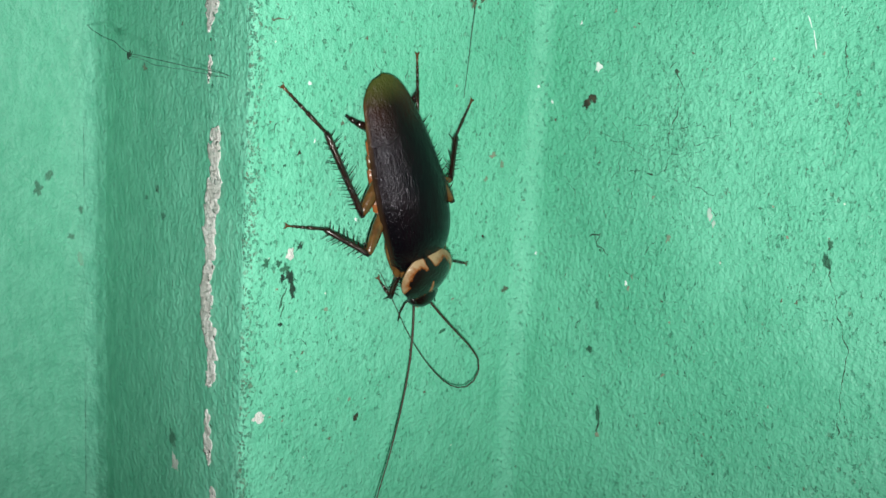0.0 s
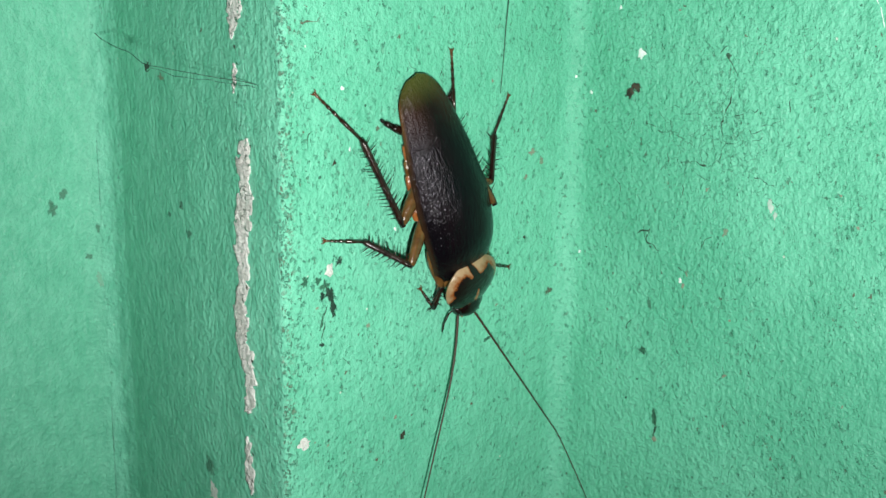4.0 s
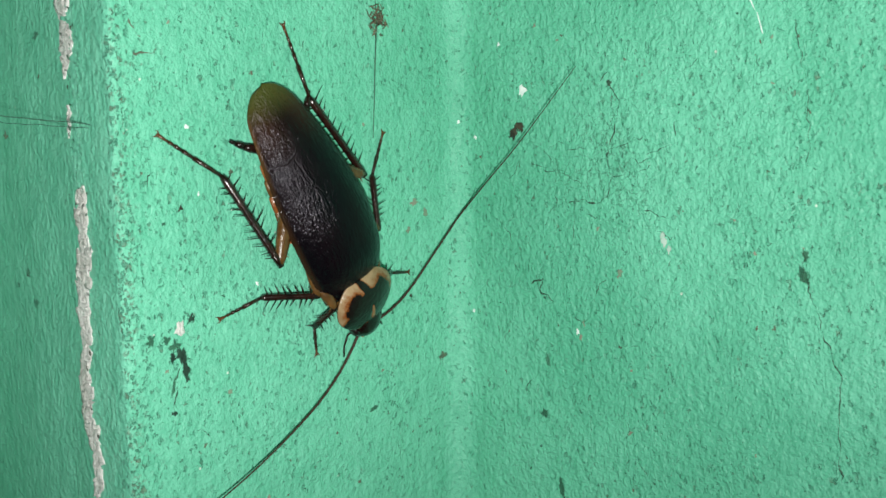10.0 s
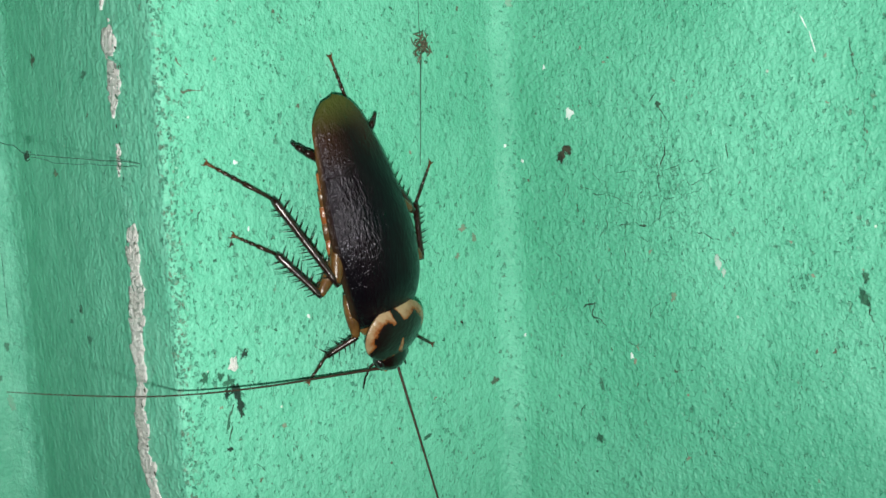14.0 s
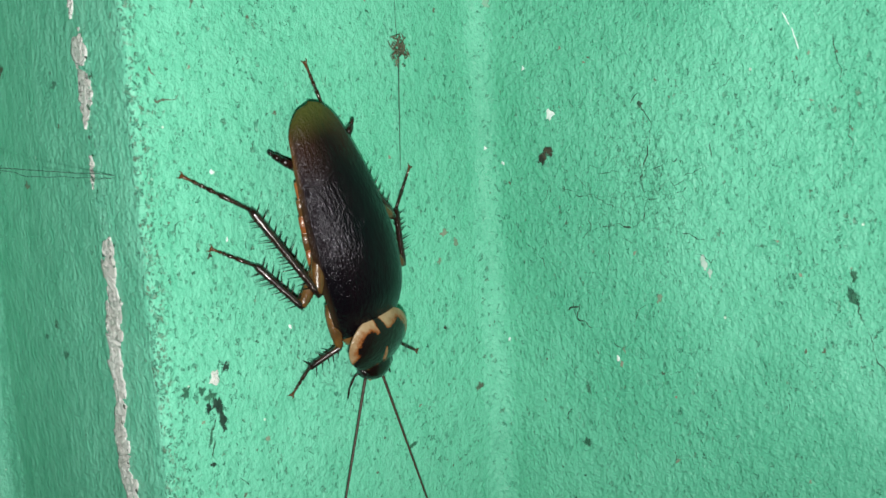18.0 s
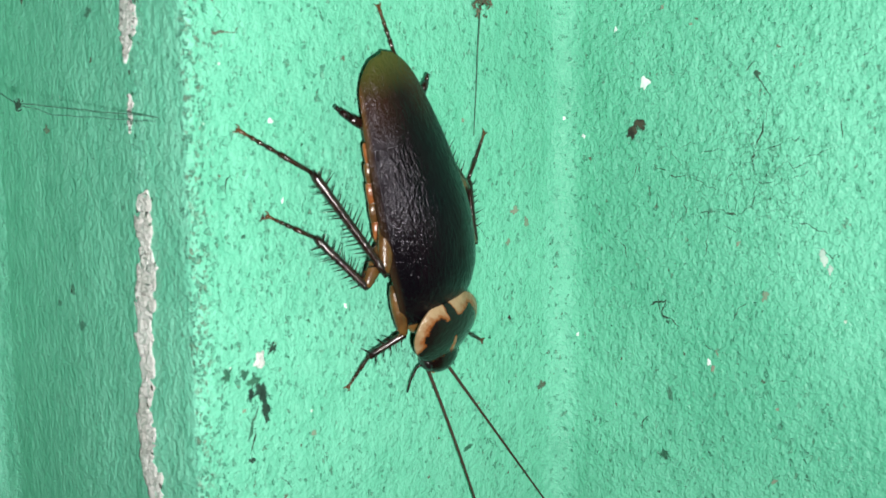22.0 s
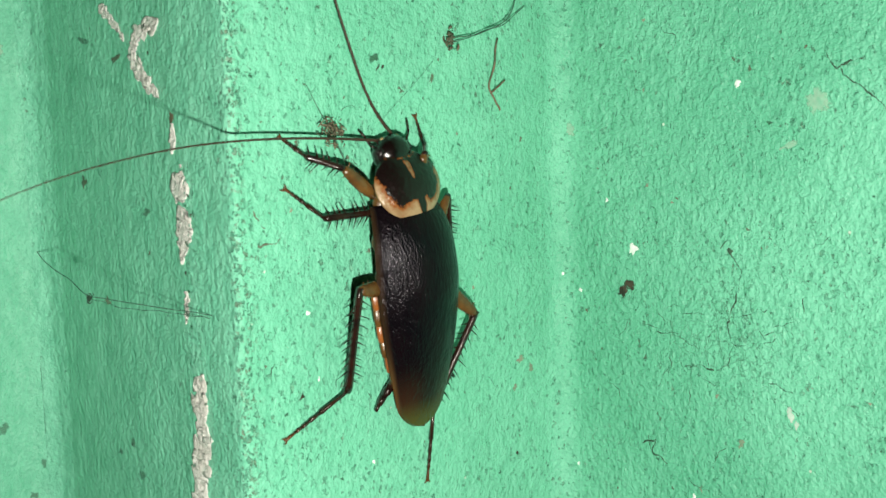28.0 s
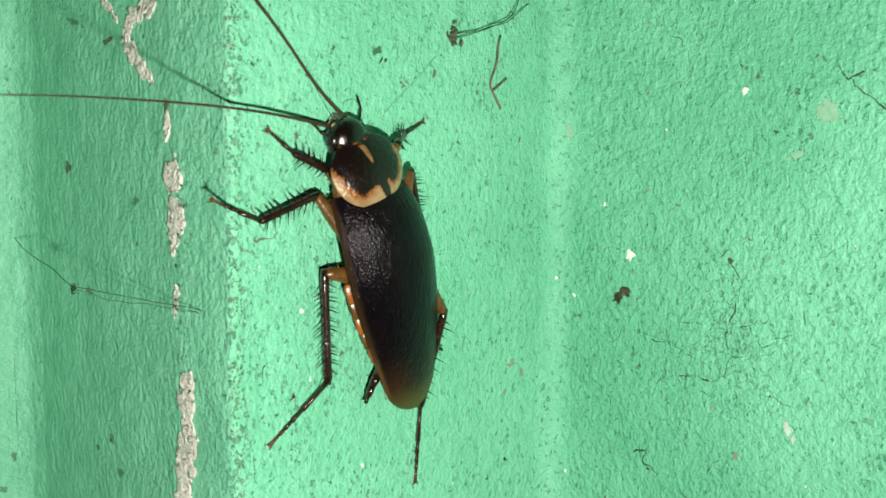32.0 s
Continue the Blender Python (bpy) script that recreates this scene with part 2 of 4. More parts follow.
PALE = dull("pale_rubbed_paint", (0.28, 0.64, 0.47), (0.42, 0.68, 0.53), broken=0.6)
# dark green spots; also shade put in as colour for holes and paint lips
DARK_GREEN = dull("dark_green_mark", (0.02, 0.10, 0.06), (0.04, 0.16, 0.09), broken=0.72)
DUST = dull("grey_brown_dust", (0.09, 0.10, 0.062), (0.21, 0.17, 0.115), 1500)
SILK = dull("dusty_web_silk", (0.03, 0.10, 0.07), (0.06, 0.155, 0.105), 1500)
STEM = dull("dry_brown_stem", (0.07, 0.09, 0.055), (0.18, 0.13, 0.085), 700)
ROOM = dull("plain_green_distemper", (0.10, 0.36, 0.22), (0.13, 0.42, 0.26), 9)
FLOOR = dull("grey_cement_floor", (0.16, 0.16, 0.15), (0.23, 0.22, 0.20), 14)
WING, SHIELD = wing_case(), shield()
DARK = horn("dark_horn", (0.003, 0.002, 0.002), (0.007, 0.0035, 0.003), 0.16)
LEGD = horn("red_brown_leg", (0.008, 0.004, 0.0036), (0.024, 0.009, 0.006), 0.17)
LEGL = horn("amber_brown_leg", (0.075, 0.034, 0.009), (0.14, 0.068, 0.018), 0.27)
BELLY = horn("orange_brown_belly", (0.20, 0.06, 0.014), (0.30, 0.10, 0.025), 0.3)
CREAM = horn("cream_skin", (0.24, 0.17, 0.07), (0.36, 0.27, 0.13), 0.4)
FEELER = dull("dark_feeler", (0.03, 0.016, 0.010), (0.06, 0.03, 0.018), 900, 0.55, 0.00005)
EYE = horn("black_eye", (0.006, 0.005, 0.005), (0.012, 0.01, 0.01), 0.12)


# ---- mesh helpers ----
def mesh_of(name, verts, faces, material, smooth=True):
    me = bpy.data.meshes.new(name)
    me.from_pydata([tuple(v) for v in verts], [], [tuple(f) for f in faces])
    me.update()
    if smooth:
        me.shade_smooth()
    me.materials.append(material)
    return me


def part(name, me, parent, label=""):
    ob = new(name, me)
    ob.parent = parent
    return tagged(ob, label)


def thing(name, label, category, group="", kind=""):
    return tagged(new(name), label, category, group, kind)


def grid_faces(rows, cols, closed=False):
    out = []
    for i in range(rows - 1):
        for j in range(cols if closed else cols - 1):
            k = (j + 1) % cols
            out.append((i * cols + j, i * cols + k, (i + 1) * cols + k, (i + 1) * cols + j))
    return out


def tube(points, radii, sides=8, caps=True):
    """Vertices and faces of a round bar through points (mm in, metres out)."""
    pts = [Vector(p) for p in points]
    verts, up = [], None
    for i, p in enumerate(pts):
        d = (pts[min(i + 1, len(pts) - 1)] - pts[max(i - 1, 0)]).normalized()
        side = d.cross(Vector((0.13, 0.21, 1)) if up is None else up).normalized()
        if up is None and side.length < 0.1:
            side = d.cross(Vector((1, 0, 0))).normalized()
        up = side.cross(d).normalized()
        r = radii[i] if isinstance(radii[i], tuple) else (radii[i], radii[i])
        for k in range(sides):
            a = 2 * math.pi * k / sides
            verts.append((p + side * (r[0] * math.cos(a)) + up * (r[1] * math.sin(a))) * MM)
    faces = grid_faces(len(pts), sides, True)
    if caps:
        faces += [tuple(reversed(range(sides))), tuple((len(pts) - 1) * sides + k for k in range(sides))]
    return verts, faces


def joined(*pieces):
    verts, faces = [], []
    for v, f in pieces:
        n = len(verts)
        verts += list(v)
        faces += [tuple(i + n for i in g) for g in f]
    return verts, faces


# ---- wall relief ----
def lattice(u, v, seed):
    """Smooth random height, about -1 to 1, one lump a unit."""
    iu, iv = np.floor(u).astype(np.int64), np.floor(v).astype(np.int64)
    fu, fv = u - iu, v - iv
    fu, fv = fu * fu * (3 - 2 * fu), fv * fv * (3 - 2 * fv)

    def h(a, b):
        n = (a * 374761393 + b * 668265263 + seed * 144665) & 0x7FFFFFFF
        n = ((n ^ (n >> 13)) * 1274126177) & 0x7FFFFFFF
        return ((n ^ (n >> 16)) & 0xFFFF) / 32767.5 - 1
    a, b, c, d = h(iu, iv), h(iu + 1, iv), h(iu, iv + 1), h(iu + 1, iv + 1)
    return (a * (1 - fu) + b * fu) * (1 - fv) + (c * (1 - fu) + d * fu) * fv


def relief(s, z, rough=1.0, seed=0):
    """How far the painted face stands out, in mm, at s along the wall and z up it (mm)."""
    s, z = np.asarray(s, float), np.asarray(z, float)
    out = 0.16 * lattice(s / 9, z / 14, seed + 1) + 0.07 * lattice(s / 3.1, z / 3.9, seed + 2)
    lump = lattice(s / 0.95 + 0.4 * lattice(s / 2, z / 2, seed + 9), z / 1.05, seed + 3)
    out = out + rough * (0.085 * np.clip(lump, -0.3, 1) + 0.035 * lattice(s / 0.55, z / 0.6, seed + 4))
    return out


class Face:
    """A painted wall face along a plan profile (mm). place(s, z, out) gives a point on it."""

    def __init__(self, pts, rough, seed, joint=None):
        self.p = np.array(pts, float)
        self.s = np.concatenate([[0], np.cumsum(np.linalg.norm(np.diff(self.p, axis=0), axis=1))])
        d = np.gradient(self.p, axis=0)
        d /= np.linalg.norm(d, axis=1)[:, None]
        self.n = np.stack([d[:, 1], -d[:, 0]], 1)
        self.rough, self.seed, self.joint = rough, seed, joint

    def flat(self, s):
        return np.stack([np.interp(s, self.s, self.p[:, k]) for k in (0, 1)], -1), np.stack([np.interp(s, self.s, self.n[:, k]) for k in (0, 1)], -1)

    def place(self, s, z, out=0.0):
        s, z = np.asarray(s, float), np.asarray(z, float)
        p, n = self.flat(s)
        r = relief(s, z, self.rough, self.seed)
        if self.joint is not None:
            # flush with the next wall where the two meet
            r = r * np.clip(np.abs(s - self.s[self.joint]) / 3.5, 0, 1)
        q = p + n * (r + out)[..., None]
        return np.concatenate([q, z[..., None]], -1) * MM + np.array((0, 0, LIFT))

    def of(self, x, y):
        """The way along the profile of the point nearest to (x, y)."""
        ss = np.linspace(0, self.s[-1], 6000)
        p, _ = self.flat(ss)
        return float(ss[np.argmin((p[:, 0] - x) ** 2 + (p[:, 1] - y) ** 2)])


def arc(cx, cy, r, a0, a1, n):
    return [(cx + r * math.cos(radians(a0 + (a1 - a0) * i / n)), cy + r * math.sin(radians(a0 + (a1 - a0) * i / n))) for i in range(n + 1)]


def steps(*stretches):
    out = []
    for a, b, d in stretches:
        out += list(np.arange(a, b, d))
    return out


# plan profiles, each walked so that its painted side lies on its right-hand side of travel
FILLET = 3.2
north = Face([(-1500, 51.7), (-50.5, 51.7), (-48.4, 51.4), (-46.9, 50.6)], 0.7, 300)
pier = Face([(-46.9, 50.6), (-45.6, 49.2), (-45.1, 46.4), (-47.6, 22.0), (-48.2, 15.0), (-48.75, 10.0), (-48.9, 5.0), (-49.05, 2.2)] + arc(-48.25, 0.8, 0.8, 176, 270, 10) + [(-44, 0), (-38, 0), (-20, 0)]
            + arc(-FILLET, -FILLET, FILLET, 90, 45, 6), 0.6, 100, -1)
east = Face(arc(-FILLET, -FILLET, FILLET, 45, 0, 6) + [(0, -20), (0, -60), (0, -1500)], 0.85, 200, 0)
HEIGHTS = np.array([-LIFT * 1000, -500, -220, -120] + steps((-92, 42, 0.32)) + [42, 80, 200, 500, 1200])


def paint_face(name, face, s_list, label, dirt, coarse_dim, crackle=None):
    s = np.array(sorted(set(np.round(s_list, 3))))
    S, Z = np.meshgrid(s, HEIGHTS)
    pts = face.place(S, Z).reshape(-1, 3)
    rows, cols = S.shape
    verts = pts.tolist()
    faces = grid_faces(rows, cols)
    # body of the wall behind the painted skin
    back, n0 = [], len(verts)
    p, n = face.flat(s)
    q = (p - n * 60) * MM
    for z in (HEIGHTS[0], HEIGHTS[-1]):
        back += [(a, b, z * MM + LIFT) for a, b in q]
    verts += back
    low, high = n0, n0 + cols
    top = (rows - 1) * cols
    for j in range(cols - 1):
        faces.append((low + j, low + j + 1, j + 1, j))
        faces.append((top + j, top + j + 1, high + j + 1, high + j))
    me = mesh_of(name, verts, faces, PAINT)
    at = me.attributes.new("dirt", "FLOAT", "POINT")
    d = np.zeros(len(verts))
    d[: rows * cols] = dirt(S, Z).ravel()
    at.data.foreach_set("value", d.astype(np.float32))
    at = me.attributes.new("coarse_dim", "FLOAT", "POINT")
    d[: rows * cols] = (coarse_dim(S, Z) + 0 * S).ravel()
    at.data.foreach_set("value", d.astype(np.float32))
    if crackle:
        at = me.attributes.new("crackle", "FLOAT", "POINT")
        d[: rows * cols] = crackle(S, Z).ravel()
        at.data.foreach_set("value", d.astype(np.float32))
    return tagged(new(name, me), label, "wall", "", "structure")


S_CORNER = float(pier.s[-1])
S_ARRIS = pier.of(-48.95, 0.3)
pier_s = steps((0, S_ARRIS - 14, 0.6), (S_ARRIS - 14, S_CORNER, 0.32)) + [S_CORNER]
east_s = steps((0, 66, 0.32), (66, 80, 2)) + [80, 200, float(east.s[-1])]
north_s = [0, 1300, 1400] + steps((1420, float(north.s[-1]) - 0.2, 0.7)) + [float(north.s[-1])]


def pier_dirt(S, Z):
    near = np.exp(-((S - (S_ARRIS + 0.35)) / 0.8) ** 2) * 0.5 + np.exp(-((S - (S_ARRIS + 1.2)) / 2.2) ** 2) * 0.14
    band = np.clip(1 - (S - S_ARRIS) / 16, 0, 1) * (S > S_ARRIS) * 0.13
    return near + band + 0.01 * (S > S_ARRIS) + 0.10 * lattice(S / 4, Z / 6, 7) - 0.10 * (S < S_ARRIS - 2) - 0.04 * np.clip((S - S_CORNER + 6) / 6, 0, 1)


# a low last layer also brightens the paint colour: strongest on the pier's side
wall_north = paint_face("wall_north", north, north_s, "green painted plaster wall at the back of a recess", lambda S, Z: 0.0 * S - 0.15, lambda S, Z: 0.55)
wall_pier = paint_face("wall_pier", pier, pier_s, "green painted plaster pier with worn chipped edge", pier_dirt, lambda S, Z: 0.2 + 0.52 * (S > S_ARRIS) + 0.14 * np.clip((S - S_CORNER + 6) / 6, 0, 1))
wall_east = paint_face("wall_east", east, east_s, "rough green painted plaster wall with fine cracks", lambda S, Z: 0.02 + 0.12 * lattice(S / 6, Z / 6, 8) * np.clip(S / 5, 0, 1), lambda S, Z: 0.86 + 0.14 * np.clip(S / 6, 0, 1),
                       lambda S, Z: np.exp(-((S - 24) / 12.0) ** 2 - ((Z + 16) / 12.0) ** 2) + 0.25 * np.exp(-((S - 16) / 7.0) ** 2 - ((Z + 36) / 14.0) ** 2))


# ---- marks on the walls: each a thin piece laid over the paint ----
def on(where, a):
    """The way along a face: east takes mm from the corner, front takes x, side takes y, back takes x."""
    if where == "east":
        return east, east.of(0, -a)
    if where == "front":
        return pier, pier.of(a, 0)
    if where == "side":
        return pier, pier.of(-48.6, a)
    return north, north.of(a, 51.7)


OWNER = {"east": wall_east, "front": wall_pier, "side": wall_pier, "back": wall_north}
mark_rng = random.Random(5)


def core_layer(me, values):
    """How deep in its spot each point lies: 1 and more in the middle, 0 at the edge."""
    at = me.attributes.new("core", "FLOAT", "POINT")
    at.data.foreach_set("value", np.array(values, np.float32))


def streak(name, where, pts, width, material, jag=0.35, out=0.06, wander=0.0, label="", fine=0.0):
    """A ragged strip along pts (mm on the face); width in mm, one number or one a point."""
    face = on(where, pts[0][0])[0]
    raw = [(on(where, a)[1], b) for a, b in pts]
    widths = [width] * len(raw) if isinstance(width, (int, float)) else list(width)
    length = sum(math.dist(raw[i], raw[i + 1]) for i in range(len(raw) - 1))
    n = max(6, int(length / (fine or max(0.18, min(widths) * 0.45))))
    at = np.linspace(0, len(raw) - 1, n)
    cs, cz = np.interp(at, range(len(raw)), [r[0] for r in raw]), np.interp(at, range(len(raw)), [r[1] for r in raw])
    w = np.interp(at, range(len(raw)), widths) / 2
    seed = mark_rng.randrange(999)
    if wander:
        ss = np.arange(n) * length / n
        cs = cs + wander * lattice(ss / 0.9, ss * 0 + 0.3, seed + 20)
        cz = cz + wander * lattice(ss / 0.9, ss * 0 + 0.7, seed + 21)
        cs = cs + 0.6 * wander * lattice(ss / 0.36, ss * 0 + 0.3, seed + 22)
        cz = cz + 0.6 * wander * lattice(ss / 0.36, ss * 0 + 0.7, seed + 23)
        if not fine:
            # a crack opens and closes on its way
            w = w * np.clip(0.75 + 1.1 * lattice(ss / 1.1, ss * 0, seed + 24), 0.12, 1.5)
    ds, dz = np.gradient(cs), np.gradient(cz)
    ln = np.hypot(ds, dz) + 1e-9
    ns, nz = -dz / ln, ds / ln
    step = np.arange(n) * (2.2 * fine or 0.9)
    wl = w * (1 + jag * lattice(step, step * 0, seed) + jag * 0.6 * lattice(step * 0.31, step * 0, seed + 1))
    wr = w * (1 + jag * lattice(step, step * 0, seed + 2) + jag * 0.6 * lattice(step * 0.31, step * 0, seed + 3))
    ends = np.minimum(1, np.minimum(np.arange(n), np.arange(n)[::-1]) / (1.0 / fine if fine else 2.0) + 0.15)
    if fine:
        wl, wr = wl + 0.16 * lattice(step * 2.1, step * 0, seed + 6), wr + 0.16 * lattice(step * 2.1, step * 0, seed + 7)
    rows = []
    across = [(-1.0, -0.1), (-0.8, out), (0.0, out), (0.8, out), (1.0, -0.1)]
    if fine:
        across = [(-1.0, -0.12), (-0.92, out)] + [(q / 4, out) for q in range(-3, 4)] + [(0.92, out), (1.0, -0.12)]
    for k, o in across:
        side = np.where(k < 0, wl, wr) * ends * k
        bump = 0.15 * lattice(step * 1.6 + k * 5, step * 0 + k * 4, seed + 5) if fine and abs(k) < 0.95 else 0.05 * lattice(step * 1.7 + k * 3, step * 0 + k, seed + 5) if 0.1 < max(widths) and abs(k) < 0.9 and out > 0.05 else 0
        rows.append(face.place(cs + ns * side, cz + nz * side, o + bump))
    verts = np.stack(rows, 1).reshape(-1, 3).tolist()
    me = mesh_of(name, verts, grid_faces(n, len(across)), material)
    core_layer(me, [1.3 - abs(k) for _ in range(n) for k, o in across])
    return part(name, me, OWNER[where], label)


def blotch(name, where, a, z, rx, rz, material, turn=0.0, jag=0.3, out=0.05, label=""):
    """A ragged spot of half sizes rx, rz (mm), slightly domed."""
    face, s = on(where, a)
    seed = mark_rng.randrange(999)
    verts, n = [], 18
    c, d = math.cos(radians(turn)), math.sin(radians(turn))
    rings = ((0.0, out * 1.6), (0.35, out * 1.3), (0.7, out), (1.0, out * 0.6), (1.25, -0.02))
    for r, o in rings:
        for k in range(n):
            t = 2 * math.pi * k / n
            e = r * (1 + jag * float(lattice(np.float64(k * 0.83), np.float64(seed), seed)))
            x, y = rx * e * math.cos(t), rz * e * math.sin(t)
            verts.append(face.place(s + x * c - y * d, z + x * d + y * c, o))
    me = mesh_of(name, verts, grid_faces(len(rings), n, True), material)
    core_layer(me, [c for c in (1.3, 1.0, 0.6, 0.15, -0.5) for _ in range(n)])
    return part(name, me, OWNER[where], label)


# cracks in the east wall
for pts, w in (
    (((24.8, -6.5), (26.2, -8.6), (25.6, -10.8)), 0.16),
    (((25.6, -10.8), (24.8, -13.7), (24.4, -15.4), (25.5, -17.1), (24.8, -19.3), (23.1, -20.6), (21.3, -20.1), (18.9, -20.4)), 0.22),
    (((25.5, -17.1), (28.1, -16.5), (30.6, -15.6)), 0.17),
    (((24.8, -13.9), (27.3, -13.2), (29.6, -12.2)), 0.14),
    (((18.4, -14.2), (21.4, -14.0)), 0.13),
    (((19.6, -20.5), (19.7, -23.2), (19.3, -25.3)), 0.10),
    (((30.0, -14.2), (33.6, -13.2)), 0.10),
    (((14.9, -17.0), (17.8, -16.8)), 0.11),
    (((12.7, -16.1), (17.9, -16.9), (20.5, -18.1)), 0.10),
    (((12.5, -31.4), (14.6, -30.3), (14.1, -31.9), (16.5, -32.9)), 0.20),
    (((49.5, -23.7), (49.3, -25.9), (50.9, -28.9), (52.3, -32.7), (53.8, -35.8), (54.0, -41.4), (54.3, -47.0)), 0.13),
    (((40.0, 14.7), (38.1, 14.1), (37.2, 13.5), (35.3, 15.5)), 0.26),
    (((37.2, 13.5), (40.2, 11.1), (43.0, 9.0)), 0.18),
    (((48.0, -0.7), (49.3, -8.3), (49.7, -14.8)), 0.08),
    (((17.7, -56.0), (18.2, -57.6), (17.9, -59.4)), 0.30),
    (((22.2, -16.0), (21.5, -18.0), (22.0, -20.0)), 0.09),
):
    streak("crack", "east", pts, w * 0.8, CRACK, 0.8, 0.026, 0.24)
for a, z, rx, rz, m, turn, name, label in (
    (11.4, -7.2, 0.5, 0.56, WHITE, 0, "paint_fleck", ""),
    (10.0, -12.4, 0.95, 0.72, DIRT_SHADE, 30, "chip", "dark chip knocked out of the paint"),
    (10.9, -11.6, 0.95, 0.6, DIRT_SHADE, -20, "chip", ""),
    (32.5, -23.8, 0.5, 1.0, FLECK, 22, "paint_fleck", ""),
    (33.1, -24.9, 0.42, 0.55, FLECK, 25, "paint_fleck", ""),
    (24.8, -6.4, 0.28, 0.3, CRACK, 0, "chip", ""),
    (49.3, -25.9, 0.7, 1.0, DARK_GREEN, 20, "chip", "dark hole in the paint above a crack"),
    (49.6, -23.9, 0.5, 0.8, DARK_GREEN, 10, "chip", ""),
    (15.4, -40.5, 0.35, 1.1, SMUDGE, 20, "chip", ""),
    (14.9, -47.3, 0.8, 0.75, DARK_GREEN, 20, "chip", ""),
    (17.7, -56.5, 0.5, 1.5, DARK_GREEN, 6, "chip", ""),
    (18.0, -59.6, 0.5, 0.5, PINK, 0, "bare_spot", ""),
    (3.3, -13.1, 0.2, 0.22, WHITE, 0, "paint_fleck", ""),
    (2.6, -35.9, 0.22, 0.22, WHITE, 0, "paint_fleck", ""),
    (20.2, -36.2, 0.24, 0.3, WHITE, 0, "paint_fleck", ""),
    (25.4, 12.2, 0.33, 0.3, WHITE, 0, "paint_fleck", ""),
    (0.2, -11.2, 0.22, 0.25, WHITE, 0, "paint_fleck", ""),
    (7.5, -1.5, 0.2, 0.26, WHITE, 0, "paint_fleck", ""),
    (26.4, -28.3, 0.45, 0.7, PINK, 0, "bare_spot", ""),
    (20.6, -36.8, 0.3, 0.5, PINK, 0, "bare_spot", ""),
    (34.9, 10.3, 1.3, 1.5, PALE, 10, "bare_spot", "pale rubbed patch"),
    (31.8, 5.6, 1.2, 0.35, PALE, 25, "bare_spot", ""),
    (2.0, 7.0, 0.75, 0.95, PALE, 0, "bare_spot", ""),
    (4.2, -15.6, 0.36, 0.26, BROWN, 20, "bare_spot", ""),
):
    blotch(name, "east", a, z, rx, rz, m, turn, 0.45, 0.04, label)
for pts in (((22.4, 23.4), (24.0, 21.6)), ((42.4, 2.2), (43.1, 0.8)), ((43.4, 0.6), (44.2, -1.6))):
    streak("scratch", "east", pts, 0.14, WHITE, 0.4, 0.03)

# marks on the front of the pier
# the hole is not cut: its dark inside is put in as colour
for a, z, rx, rz, m, turn in ((-43.2, -33.6, 0.75, 0.95, DARK_GREEN, 10), (-42.4, -34.6, 0.95, 1.05, HOLE, -15), (-43.5, -34.9, 0.55, 0.5, HOLE, 20), (-42.0, -36.0, 0.5, 1.25, HOLE, 8), (-41.9, -37.5, 0.35, 0.5, HOLE, 0),
                              (-44.2, -32.9, 0.6, 0.5, DARK_GREEN, 30), (-46.0, -32.6, 0.75, 0.6, DARK_GREEN, 30), (-43.6, -41.0, 0.5, 0.35, HOLE, 0), (-43.5, -38.0, 0.22, 1.6, DARK_GREEN, -8)):
    blotch("chip", "front", a, z, rx, rz, m, turn, 0.6, 0.025, "dark ragged chip with a crack below it")
blotch("bare_spot", "front", -42.4, -32.0, 0.55, 0.75, PLASTER, -10, 0.4, 0.12, "white plaster grain")
blotch("chip", "front", -41.1, -30.9, 0.6, 0.5, HOLE, 30, 0.6)
streak("crack", "front", ((-43.0, -36.0), (-43.5, -37.6), (-43.4, -39.2), (-43.8, -41.0)), 0.24, CRACK, 0.6, 0.02, 0.3)
for a, z, rx, rz, m in (
    (-41.7, -18.9, 0.34, 0.5, DIRT_SHADE), (-35.1, -15.4, 0.36, 0.34, BROWN), (-40.4, -10.3, 0.2, 0.22, WHITE), (-39.3, -17.6, 0.14, 0.24, WHITE),
    (-32.3, -28.3, 0.2, 0.18, WHITE), (-46.4, -53.2, 0.75, 0.62, PLASTER), (-3.3, -41.8, 0.75, 0.55, BROWN), (-30.5, -56.5, 0.6, 0.6, DIRT_SHADE),
    (-30.4, 15.9, 0.7, 0.5, DARK_GREEN), (-29.9, 14.9, 0.16, 0.6, DIRT_SHADE), (-29.3, 14.9, 0.16, 0.5, DIRT_SHADE), (-22.1, 13.7, 0.35, 0.6, BROWN), (-26.7, 12.3, 0.3, 0.28, BROWN),
    (-8.6, -33.0, 0.26, 0.26, DIRT_SHADE), (-15.5, -46.5, 0.7, 0.4, DARK_GREEN),
    (-6.0, -22.5, 0.7, 0.5, PINK), (-8.0, -21.0, 0.8, 0.45, PINK), (-9.0, -24.5, 0.5, 0.4, PINK), (-16.0, -11.0, 0.3, 0.3, PINK), (-36.5, -40.0, 0.4, 0.35, PINK),
    
):
    blotch("bare_spot" if m in (WHITE, PINK, PLASTER) else "dirt_spot", "front", a, z, rx, rz, m, mark_rng.uniform(-40, 40), 0.5, 0.03)

for pts in (((-46.2, -2.7), (-44.9, -2.6), (-43.3, -2.3)), ((-46.6, 0.6), (-45.9, -0.4), (-45.2, -0.9)), ((-41.4, 6.6), (-40.6, 7.2), (-40.2, 6.4))):
    streak("crease", "front", pts, 0.32, BROWN, 0.9, 0.02, 0.3)
